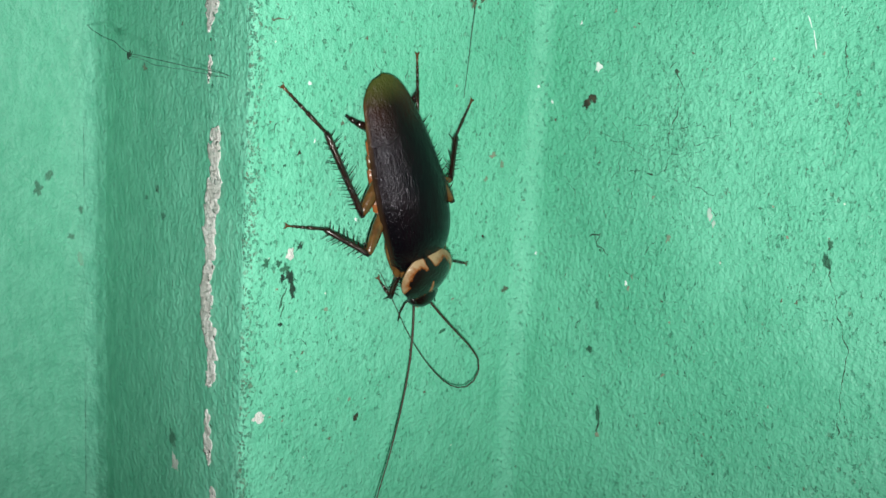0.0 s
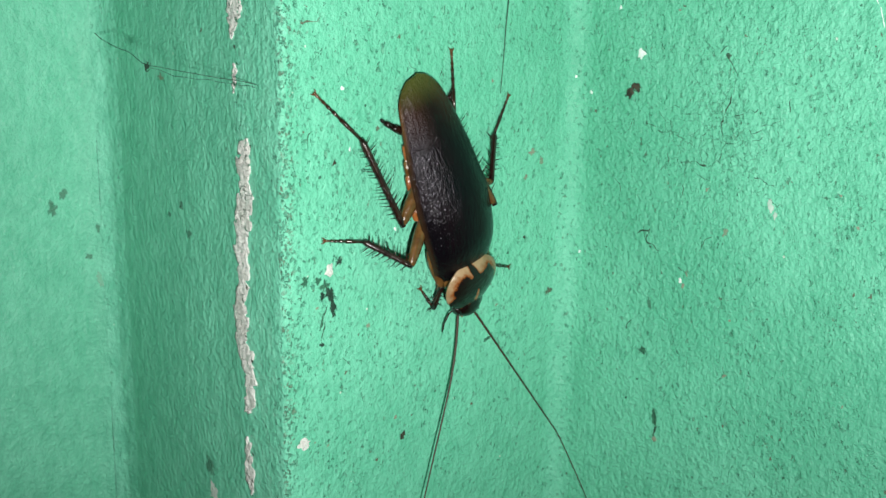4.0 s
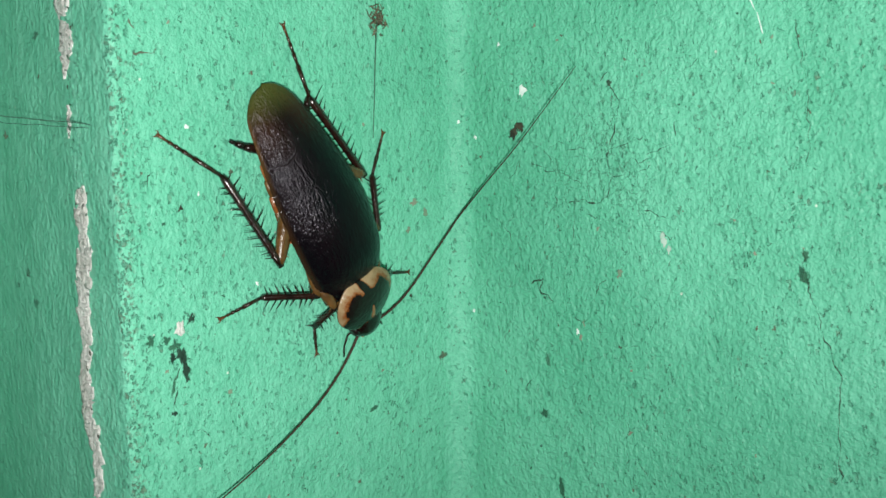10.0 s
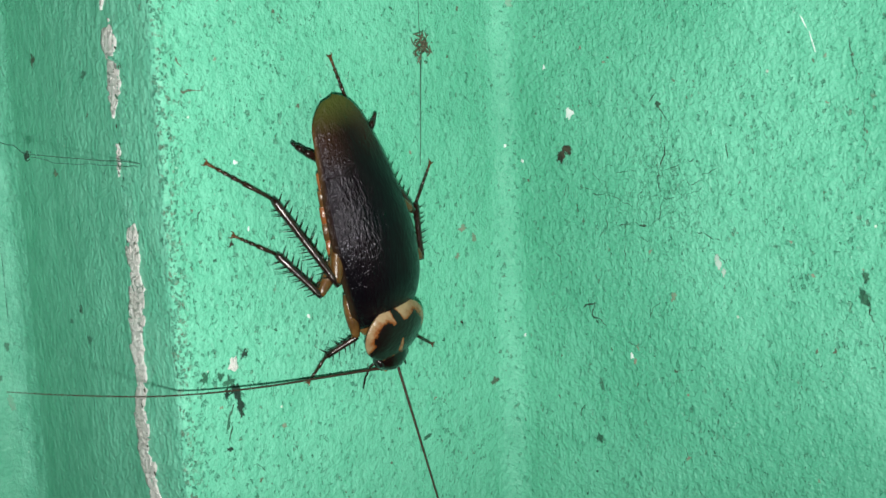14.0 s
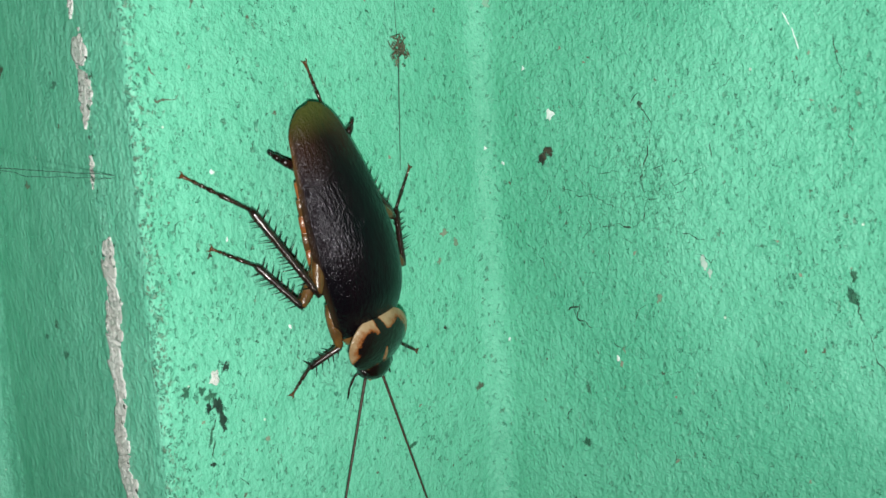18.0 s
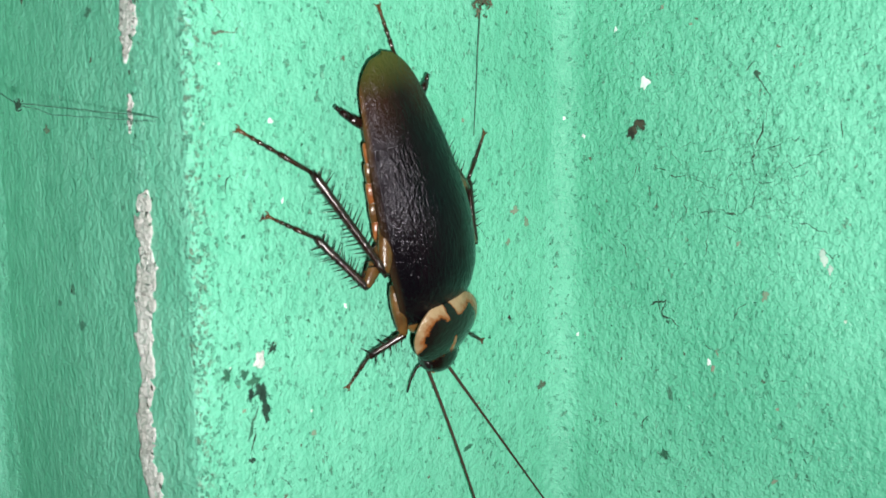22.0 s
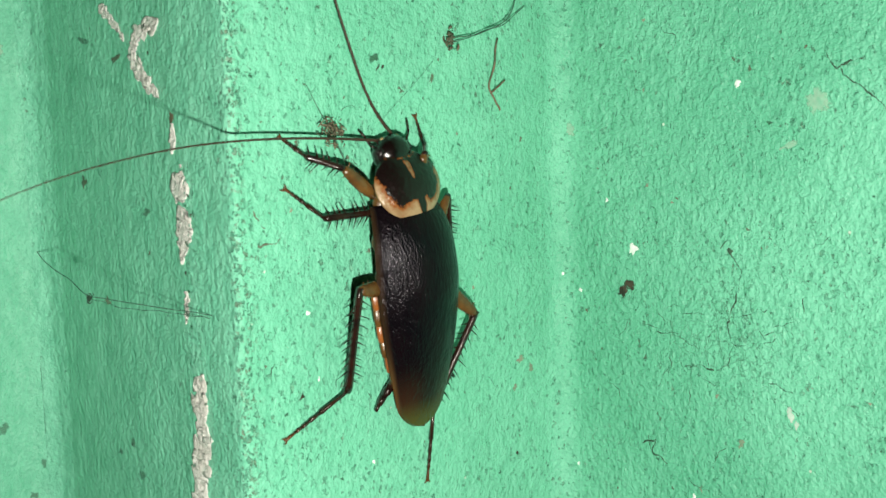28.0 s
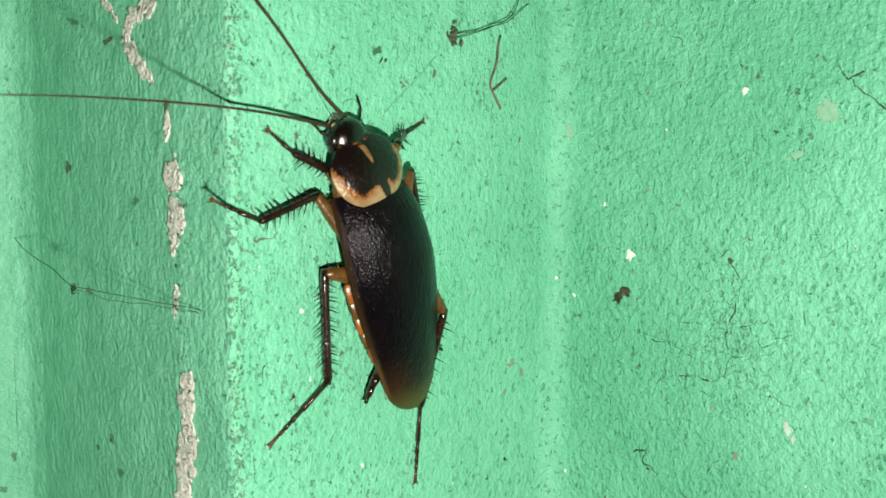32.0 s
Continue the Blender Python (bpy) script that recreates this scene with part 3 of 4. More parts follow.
# fine flecks and hair creases strewn over the paint
strew = random.Random(31)
for where, a0, a1, z0, z1, n in (("front", -48, -34, -62, 26, 36), ("front", -34, -5, -62, 26, 28), ("east", 5, 52, -58, 22, 70), ("side", 3, 30, -60, 22, 12)):
    for i in range(n):
        a, z = strew.uniform(a0, a1), strew.uniform(z0, z1)
        m = strew.choice((DARK_GREEN, SMUDGE, BROWN, BROWN, PINK, SMUDGE) if where != "side" else (SMUDGE, BROWN))
        r = strew.uniform(0.12, 0.28)
        blotch("dirt_spot", where, a, z, r * strew.uniform(0.7, 1.8), r, m, strew.uniform(0, 180), 0.7, 0.02)
for i in range(46):
    where = "east" if i % 3 else "front"
    a = strew.gauss(25, 9) if where == "east" else strew.uniform(-46, -6)
    z = strew.gauss(-17, 9) if i % 2 else strew.uniform(-56, 18)
    if where == "east" and a < 4:
        continue
    d, pts = strew.uniform(0, 6.3), [(a, z)]
    for q in range(strew.randrange(2, 5)):
        d += strew.uniform(-0.8, 0.8)
        pts.append((pts[-1][0] + math.cos(d) * 0.8, pts[-1][1] + math.sin(d) * 0.8))
    streak("crease", where, pts, strew.uniform(0.05, 0.10), CRACK, 0.8, 0.015, 0.25)

# bare plaster where the paint has flaked along the worn edge
FLAKES = (
    (((8.6, -16.4), (9.4, -18.0), (9.6, -19.8), (9.3, -22.3), (9.7, -24.5), (10.0, -26.1), (10.7, -29.2), (10.1, -32.0), (10.7, -35.1), (11.6, -36.9)), (1.1, 1.7, 2.2, 2.0, 2.1, 2.3, 2.0, 2.2, 1.9, 1.8)),
    (((11.6, -36.9), (10.7, -38.9), (11.2, -41.0), (9.9, -43.1), (8.8, -45.5), (9.1, -48.8), (10.4, -51.4)), (1.9, 2.1, 2.3, 2.4, 2.4, 2.0, 1.0)),
    (((10.0, -54.6), (10.0, -57.0), (9.8, -60.4), (9.2, -62.0)), (0.8, 1.3, 1.2, 0.6)),
    (((8.9, -65.0), (8.5, -67.5), (8.3, -70.0)), (1.0, 1.4, 1.2)),
    (((10.9, 4.9), (11.6, 2.9), (11.2, 1.4)), (1.1, 2.3, 1.6)),
    (((10.5, 0.9), (11.1, -0.6), (11.2, -1.9), (11.6, -3.0), (11.6, -5.2)), (2.0, 2.3, 1.8, 1.5, 0.9)),
    (((11.1, -7.9), (11.2, -9.4), (11.5, -11.5)), (0.9, 0.5, 0.5)),
    (((12.6, 9.6), (12.7, 8.0), (12.9, 6.4)), (0.7, 0.9, 0.6)),
    (((11.5, 5.6), (11.2, 5.0)), (0.7, 0.7)),
    (((14.3, 20.3), (15.6, 19.9), (17.4, 19.2), (19.3, 18.4), (20.0, 16.9), (18.4, 15.1), (16.4, 13.4), (15.0, 12.2)), (0.9, 1.7, 1.5, 1.5, 1.6, 1.3, 0.9, 0.4)),
    (((28.4, 22.6), (26.6, 21.9), (25.2, 21.0), (23.4, 19.6), (21.6, 18.4)), (0.6, 1.2, 0.8, 0.5, 0.6)),
)
for pts, w in FLAKES:
    pts = tuple((y - 1.5 * max(0.0, min(1.0, (17.0 - y) / 4.0)), z) for y, z in pts)
    streak("bare_plaster", "side", pts, tuple(1.25 * q for q in w), PLASTER, 0.5, 0.13, 0.25, "bare white plaster where paint flaked off", 0.14)
# paler green strips beside the flaked edge
for pts, w in ((((8.0, 5.0), (8.1, 0.0), (8.0, -6.0), (8.2, -12.0), (7.6, -17.5)), (1.6, 2.4, 2.6, 2.2, 1.2)), (((9.6, -12.0), (9.2, -15.0), (8.4, -17.0)), (1.0, 1.6, 1.2))):
    streak("pale_strip", "side", pts, w, PALER_GREEN, 0.5, 0.03, 0.3, "paler green strip beside the flaked edge", 0.3)
# dark chips that also paint the shadow under the peeling paint's lip
chips = random.Random(9)
for pts, w in FLAKES[:7]:
    for (a, z), ww in zip(pts, w):
        if chips.random() < 0.6:
            blotch("chip_shadow", "side", a - 1.5 - ww * 0.7 + chips.uniform(-0.3, 0.3), z + chips.uniform(-0.9, 0.9), chips.uniform(0.12, 0.3), chips.uniform(0.2, 0.45), chips.choice((DIRT_SHADE, DARK_GREEN, DARK_GREEN)), chips.uniform(0, 90), 0.5, 0.16)
for a, z, rx, rz, m in ((18.6, -0.2, 1.2, 0.55, SMUDGE), (36.8, 2.2, 1.2, 0.9, BROWN), (24.4, 16.7, 1.5, 0.45, BROWN), (31.4, -11.6, 1.0, 0.5, PINK), (11.5, 10.0, 0.5, 0.8, STEM),
                        (26.0, -28.0, 0.8, 0.6, SMUDGE), (24.0, -31.5, 0.9, 0.8, SMUDGE), (30.0, -30.0, 0.7, 0.4, SMUDGE), (33.0, 19.0, 2.2, 0.4, SMUDGE), (20.0, -63.0, 1.2, 1.4, SMUDGE), (19.0, -66.5, 1.3, 1.0, PLASTER)):
    blotch("dirt_spot", "side", a, z, rx, rz, m, mark_rng.uniform(-20, 20), 0.5, 0.03)
for a, z, rx, rz, m in ((-49.3, 19.1, 1.6, 2.2, PALE), (-50.8, 24.1, 1.4, 1.8, PINK), (-53.7, -32.5, 0.9, 1.4, SMUDGE), (-52.1, -30.4, 0.8, 0.8, SMUDGE), (-48.6, -40.3, 0.7, 0.6, SMUDGE), (-46.9, -44.0, 0.5, 1.6, PALE), (-46.8, -36.0, 0.4, 0.6, SMUDGE)):
    blotch("dirt_spot", "back", a, z, rx, rz, m, 15, 0.5, 0.03)


# ---- plain room that closes the place ----
def slab(name, x0, x1, y0, y1, z0, z1, material, label, category):
    bm = bmesh.new()
    bmesh.ops.create_cube(bm, size=1.0, matrix=Matrix.Translation(((x0 + x1) / 2, (y0 + y1) / 2, (z0 + z1) / 2)) @ Matrix.Diagonal((x1 - x0, y1 - y0, z1 - z0, 1)))
    me = bpy.data.meshes.new(name)
    bm.to_mesh(me)
    bm.free()
    me.materials.append(material)
    return tagged(new(name, me), label, category, "", "structure")


slab("floor", -1.56, 0.06, -1.56, 0.12, -0.05, 0.0, FLOOR, "plain grey cement floor", "floor")
slab("ceiling", -1.56, 0.06, -1.56, 0.12, 2.2, 2.25, ROOM, "plain painted ceiling", "ceiling")
slab("wall_south", -1.56, 0.06, -1.56, -1.5, 0.0, 2.2, ROOM, "plain green painted wall", "wall")
slab("wall_west", -1.56, -1.5, -1.5, 0.12, 0.0, 2.2, ROOM, "plain green painted wall", "wall")


# ---- cobweb in the recess, crumbs and a dry stem on the pier ----
def line_of(pts, r, n=24, sides=5, wob=0.0, seed=1):
    """A thin bar along smooth points in wall millimetres (x, y, z above the lift)."""
    p = np.array(pts, float)
    at = np.linspace(0, len(p) - 1, n)
    q = np.stack([np.interp(at, range(len(p)), p[:, k]) for k in range(3)], 1)
    for k in range(3):
        q[:, k] += wob * lattice(np.linspace(0, n / 3.0, n), np.zeros(n) + k, seed)
    for _ in range(7):
        q[1:-1] = (q[:-2] + 2 * q[1:-1] + q[2:]) / 4
    q[:, 2] += 1000 * LIFT
    return tube([tuple(v) for v in q], [r] * n, sides)


def clump(rng, n, size, r, centre=(0, 0, 0), flat=0.5):
    """Short curled fibres and grains round a centre (mm)."""
    pieces = []
    for i in range(n):
        c = Vector(centre) + Vector((rng.gauss(0, size * 0.4), rng.gauss(0, size * 0.4 * flat), rng.gauss(0, size * 0.5)))
        d = Vector((rng.uniform(-1, 1), rng.uniform(-1, 1) * flat, rng.uniform(-1, 1))).normalized() * size * rng.uniform(0.25, 0.8)
        e = Vector((rng.uniform(-1, 1), rng.uniform(-1, 1) * flat, rng.uniform(-1, 1))) * size * 0.3
        pieces.append(tube([tuple(c - d * 0.5), tuple(c + e * 0.5), tuple(c + d * 0.5 + e * 0.2)], [r * rng.uniform(0.5, 1.2), r, r * 0.4], 4))
    return joined(*pieces)


web = thing("cobweb", "dusty dark cobweb strand across the recess, its shadow built as a second line", "cobweb")
# one strand; the second, thinner bar is built for its shadow
for pts, r in ((((-48.7, 4.2, -9.8), (-50.6, 9.5, -9.3), (-53.0, 15.5, -8.8), (-54.8, 19.4, -8.8), (-53.6, 26.0, -7.9), (-51.6, 34.0, -7.6), (-49.2, 42.0, -7.6), (-46.6, 50.6, -7.2)), 0.05),
               (((-48.8, 5.6, -10.3), (-50.4, 10.5, -10.0), (-52.8, 15.5, -9.9), (-54.8, 19.0, -9.0)), 0.035)):
    part("strand", mesh_of("strand", *line_of(pts, r, 40, 5, 0.35, len(pts)), SILK), web)
web_rng = random.Random(3)
v, f = clump(web_rng, 60, 0.5, 0.055, (-55.0, 19.2, 1000 * LIFT - 8.8))
part("dirt_knot", mesh_of("dirt_knot", v, f, CRACK), web, "dark knot of dirt")

crumbs = thing("web_scrap", "brown scrap and dark thread of old web", "cobweb")
part("strand", mesh_of("strand", *line_of(((-19.4, -0.4, 17.9), (-15.5, -1.2, 18.6), (-11.0, -1.4, 20.0), (-8.0, -0.5, 23.0)), 0.07, 24, 5, 0.3, 4), SILK), crumbs)
part("strand", mesh_of("strand", *line_of(((-19.0, -0.4, 17.7), (-14.5, -0.9, 18.9), (-10.0, -1.2, 20.2), (-7.0, -0.4, 22.0)), 0.06, 24, 5, 0.3, 6), SILK), crumbs)
v, f = clump(web_rng, 30, 1.0, 0.16, (-19.6, -0.6, 1000 * LIFT + 17.9))
part("dirt_knot", mesh_of("dirt_knot", v, f, STEM), crumbs, "brown crumb")
v, f = clump(web_rng, 26, 1.0, 0.14, (-9.8, -0.6, 1000 * LIFT + 20.4))
part("dirt_knot", mesh_of("dirt_knot", v, f, DARK_GREEN), crumbs)
part("strand", mesh_of("strand", *line_of(((-29.5, -0.3, 9.5), (-25.5, -0.8, 13.0), (-22.0, -0.4, 15.5)), 0.02, 16, 4, 0.1, 8), SILK), crumbs)

stem = thing("dry_stem", "broken dry brown plant stem stuck to the wall", "plant debris")
part("stalk", mesh_of("stalk", *line_of(((-11.6, -0.35, 17.9), (-12.4, -0.5, 15.6), (-12.9, -0.5, 13.6), (-13.0, -0.5, 11.8), (-11.9, -0.4, 10.5), (-11.2, -0.35, 10.0)), 0.12, 30, 7, 0.3, 2), STEM), stem)
part("twig", mesh_of("twig", *line_of(((-12.9, -0.5, 11.8), (-11.9, -0.6, 12.5), (-10.6, -0.6, 13.3)), 0.11, 10, 6, 0.05, 3), STEM), stem)

scrap = thing("dust_clump", "grey-brown clump of dust and web on a thread", "dust")
v, f = clump(random.Random(12), 70, 1.6, 0.07, (0, -0.9, 0))
part("fibres", mesh_of("fibres", v, f, DUST), scrap)
v, f = clump(random.Random(13), 34, 1.0, 0.14, (0.1, -0.8, -0.2))
part("grains", mesh_of("grains", v, f, DIRT_SHADE), scrap)
v, f = tube([(0, -0.6, -0.5), (-0.1, -0.3, -5), (-0.35, -0.25, -10), (-0.6, -0.2, -14.0)], [0.09, 0.09, 0.07, 0.05], 5)
part("thread", mesh_of("thread", v, f, SILK), scrap)
v, f = tube([(0, -0.6, 0.5), (0.05, -0.4, 3), (0.2, -0.3, 6)], [0.06, 0.05, 0.03], 5)
part("thread", mesh_of("thread", v, f, SILK), scrap)


# ---- the cockroach: its own space has +y to the head, +z away from the wall (mm) ----
roach = thing("cockroach", "dark brown glossy cockroach with black-blotched cream shield clinging to the wall", "cockroach")


def skin(name, rows, cols, fn, material, parent, label="", thick=0.12, layers=()):
    """A curved plate: fn(a, b) for a, b in 0..1 gives a point in mm; closed below by a copy set back."""
    top = [Vector(fn(i / (rows - 1), j / (cols - 1))) for i in range(rows) for j in range(cols)]
    verts = [p * MM for p in top] + [(p - Vector((0, 0, thick))) * MM for p in top]
    n = rows * cols
    g = grid_faces(rows, cols)
    faces = list(g) + [tuple(reversed([i + n for i in q])) for q in g]
    rim = [j for j in range(cols)] + [i * cols + cols - 1 for i in range(1, rows)] + [(rows - 1) * cols + j for j in range(cols - 2, -1, -1)] + [i * cols for i in range(rows - 2, 0, -1)]
    for a, b in zip(rim, rim[1:] + rim[:1]):
        faces.append((b, a, a + n, b + n))
    me = mesh_of(name, verts, faces, material)
    bm = bmesh.new()
    bm.from_mesh(me)
    bmesh.ops.remove_doubles(bm, verts=bm.verts, dist=2e-6)
    bmesh.ops.recalc_face_normals(bm, faces=bm.faces)
    bm.to_mesh(me)
    bm.free()
    me.shade_smooth()
    for key, value in layers:
        at = me.attributes.new(key, "FLOAT", "POINT")
        for i, vert in enumerate(me.vertices):
            at.data[i].value = value(vert.co.x / MM, vert.co.y / MM)
    return part(name, me, parent, label)


WING_FRONT, WING_END = 9.6, -16.9


def half_width(y):
    """Half the width of the closed wing cases at y."""
    if y > 0:
        return 5.9 - 1.5 * (y / 9.6) ** 2.6
    k = min(1.0, -y / 16.9)
    return 5.9 * (1 - 0.52 * k ** 1.55)


def crown(y):
    if y < 1:
        return 6.7 - 0.19 * (math.hypot(1 - y, 2) - 2) - 0.0065 * (1 - y) ** 2
    return 6.7 - 0.0152 * (y - 1) ** 2 - 0.05 * max(0.0, y - 4) ** 2


def wing(side):
    """side 1: the right wing case, which lies under; -1: the left, lapped over it."""
    lap = 1.9
    lift = 0.0 if side > 0 else 0.02
    last = WING_END + (0.12 if side > 0 else 0.0)

    def at(a, b):
        y = WING_FRONT + (last - WING_FRONT) * a
        w = half_width(y)
        k = (y - WING_END) / (WING_FRONT - WING_END)
        # both free ends are rounded to one outline, with a small notch between them
        end = max(0.0, 1 - (y - last) / 3.6)
        w *= math.sqrt(max(0.0, 1 - end ** 2.1))
        x0, x1 = -min(lap * min(1.0, k * 2.2 + 0.1), w), w
        mid, half = (x0 + x1) / 2, (x1 - x0) / 2
        x = mid + half * (2 * b - 1)
        fall = 2.8 * (abs(x) / 6.0) ** 2.2 + 0.35 * max(0, abs(x) / max(w, 0.1) - 0.86) / 0.14
        z = max(1.1, crown(y) - fall) + lift - (0.05 * max(0.0, 1 - b / 0.06) if side < 0 else 0.0)
        return (x * side, y, z)

    def tip(x, y):
        return max(0.0, min(1.0, (-y - 5.0) / 11.9))

    def edge(x, y):
        return min(1.0, abs(x) / max(0.4, half_width(y)))
    return skin("wing_case", 58, 26, at, WING, roach, "dark brown wing case, amber at the tip", 0.015, (("tip", tip), ("edge", edge)))


wing(1)
wing(-1)


SHIELD_Y = 11.25


def shield_ink(x, y):
    """How black the shield is at (x, y): 0.5 at the blotch's edge."""
    v, u = y - SHIELD_Y, abs(x)
    a, b = u - 1.6, v - 0.6
    lobe = 1 - math.hypot((a * 0.94 + b * 0.34) / 1.78, (b * 0.94 - a * 0.34) / 2.3)
    corner = 1 - math.hypot((u - 2.7) / 1.25, (v - 1.75) / 1.35)
    bridge = 1 - math.hypot(u / 1.4, (v + 0.3) / 1.2)
    stalk = 1 - math.hypot((x + 0.3 * v + 0.2) / 0.5, (v + 1.7) / 1.6)
    front = (v - 2.3 + 0.06 * u * u) / 0.7
    notch = 1 - math.hypot(u / 0.42, (v - 2.1) / 1.6)
    ink = max(lobe, bridge, stalk, 0.85 * corner) - 1.4 * max(0.0, notch)
    return max(0.0, min(1.0, 0.5 + 0.85 * ink), min(0.47, 0.3 + 0.5 * front), min(0.3, 1.2 * notch))


def shield_at(a, b):
    r, t = a, 2 * math.pi * b
    x, v = 4.55 * r * math.sin(t), 3.65 * r * math.cos(t)
    if v > 0:
        x *= 1 - 0.12 * (v / 3.65) ** 2
    z = 5.2 - 0.28 * v - 1.35 * r ** 2.2
    return (x, SHIELD_Y + v, z)


skin("shield", 34, 72, shield_at, SHIELD, roach, "cream shield with black double blotch", 0.22, (("ink", shield_ink),))


def egg(name, c, r, material, parent, label="", turn=(0, 0, 0), rows=14, cols=18):
    m = Euler([radians(a) for a in turn]).to_matrix()
    verts, faces = [], grid_faces(rows, cols, True)
    for i in range(rows):
        p = math.pi * (0.02 + 0.96 * i / (rows - 1))
        for j in range(cols):
            t = 2 * math.pi * j / cols
            q = Vector((r[0] * math.sin(p) * math.cos(t), r[1] * math.cos(p), r[2] * math.sin(p) * math.sin(t)))
            verts.append((Vector(c) + m @ q) * MM)
    faces += [tuple(range(cols)), tuple((rows - 1) * cols + k for k in reversed(range(cols)))]
    return part(name, mesh_of(name, verts, faces, material), parent, label)


head = egg("head", (0, 14.45, 1.85), (2.4, 2.05, 1.7), DARK, roach, "glossy black-brown head")
for s in (-1, 1):
    egg("eye", (s * 1.9, 14.9, 1.9), (0.6, 0.8, 0.85), EYE, head, "", (0, 0, s * 20), 10, 12)
    egg("brow_spot", (s * 1.05, 16.2, 1.75), (0.28, 0.22, 0.25), CREAM, head, "", (0, 0, 0), 8, 10)
    # mouth feelers in three joints
    pts = [(s * 1.3, 15.2, 1.4), (s * 2.3, 15.7, 1.2), (s * 2.6, 16.6, 0.9), (s * 3.0, 17.5, 0.45)]
    if s > 0:
        pts = [(1.3, 14.9, 1.4), (2.7, 15.2, 1.2), (3.6, 16.3, 0.9), (3.9, 17.6, 0.45)]
    part("mouth_feeler", mesh_of("mouth_feeler", *joined(*[tube([pts[i], tuple((Vector(pts[i]) * 0.5 + Vector(pts[i + 1]) * 0.5)), pts[i + 1]], [0.11, 0.14, 0.11], 7) for i in range(3)]), LEGD), head)

# body under the wings: chest plates and belly rings
for y, w, l, z in ((9.6, 3.9, 2.3, 2.3), (5.6, 4.8, 2.5, 2.4), (1.8, 5.0, 2.4, 2.4)):
    egg("chest_plate", (0, y, z), (w, l, 1.35), LEGL, roach, "amber-brown chest plate", (0, 0, 0), 12, 20)
for s in (-1, 1):
    egg("cream_fold", (s * 3.6, 7.6, 2.7), (1.0, 1.7, 0.6), CREAM, roach, "cream skin fold behind the shield", (0, 0, -s * 15), 10, 14)
for i in range(8):
    y0 = 0.2 - i * 1.85
    k = i / 7
    w = 5.6 * (1 - 0.5 * k ** 1.8)
    rows = []
    for y, g, lift in ((y0 + 0.35, 0.94, -0.08), (y0, 1.0, 0.0), (y0 - 0.9, 1.0, 0.0), (y0 - 1.75, 0.985, 0.0), (y0 - 1.9, 0.93, -0.1)):
        for j in range(28):
            t = 2 * math.pi * j / 28
            x = w * g * math.cos(t)
            z = 2.05 - 0.6 * k + (0.9 if math.sin(t) > 0 else 1.1) * g * math.sin(t) + lift
            rows.append(Vector((x, y, z)) * MM)
    faces = grid_faces(5, 28, True) + [tuple(range(28)), tuple(4 * 28 + j for j in reversed(range(28)))]
    part("belly_ring", mesh_of("belly_ring", rows, faces, BELLY if i % 2 == 0 else LEGL), roach, "orange-brown belly ring")
for s in (-1, 1):
    pts = [(s * 2.9, -10.0, 1.4), (s * 3.9, -10.9, 1.15), (s * 4.8, -11.7, 1.0), (s * 5.6, -12.5, 0.9), (s * 6.1, -13.1, 0.8)]
    part("tail_feeler", mesh_of("tail_feeler", *joined(*[tube([tuple(Vector(pts[i]).lerp(Vector(pts[i + 1]), q)) for q in (0, 0.5, 1)], [r * 1.0, r, r * 0.82], 9) for i, r in enumerate((0.55, 0.5, 0.4, 0.24))]), LEGD), roach, "short dark tapering tail feeler")

# legs: hip place, lengths of thigh, shin and foot
LEG_KINDS = {"F": ((1.6, 8.6, 2.4), 5.2, 4.1, 3.5), "M": ((2.9, 3.2, 2.4), 6.6, 6.6, 5.6), "H": ((2.7, 0.4, 2.4), 7.2, 11.6, 8.8)}
leg_rng = random.Random(21)


def spines(length, n, size, r):
    """Two ranks of thorns along +y."""
    out = []
    for i in range(n):
        for s in (-1, 1):
            y = length * (0.08 + 0.9 * (i + 0.5 * (s > 0)) / n) + leg_rng.uniform(-0.15, 0.15)
            ln = size * leg_rng.uniform(0.8, 1.3)
            tilt = leg_rng.uniform(0.35, 0.6)
            up = leg_rng.uniform(-0.3, 0.55)
            a = Vector((s * r * 0.6, y, 0))
            b = a + Vector((s * ln * 0.85, ln * tilt, ln * up))
            out.append(tube([tuple(a), tuple(a.lerp(b, 0.5)), tuple(b)], [0.10, 0.062, 0.008], 5))
    return joined(*out)


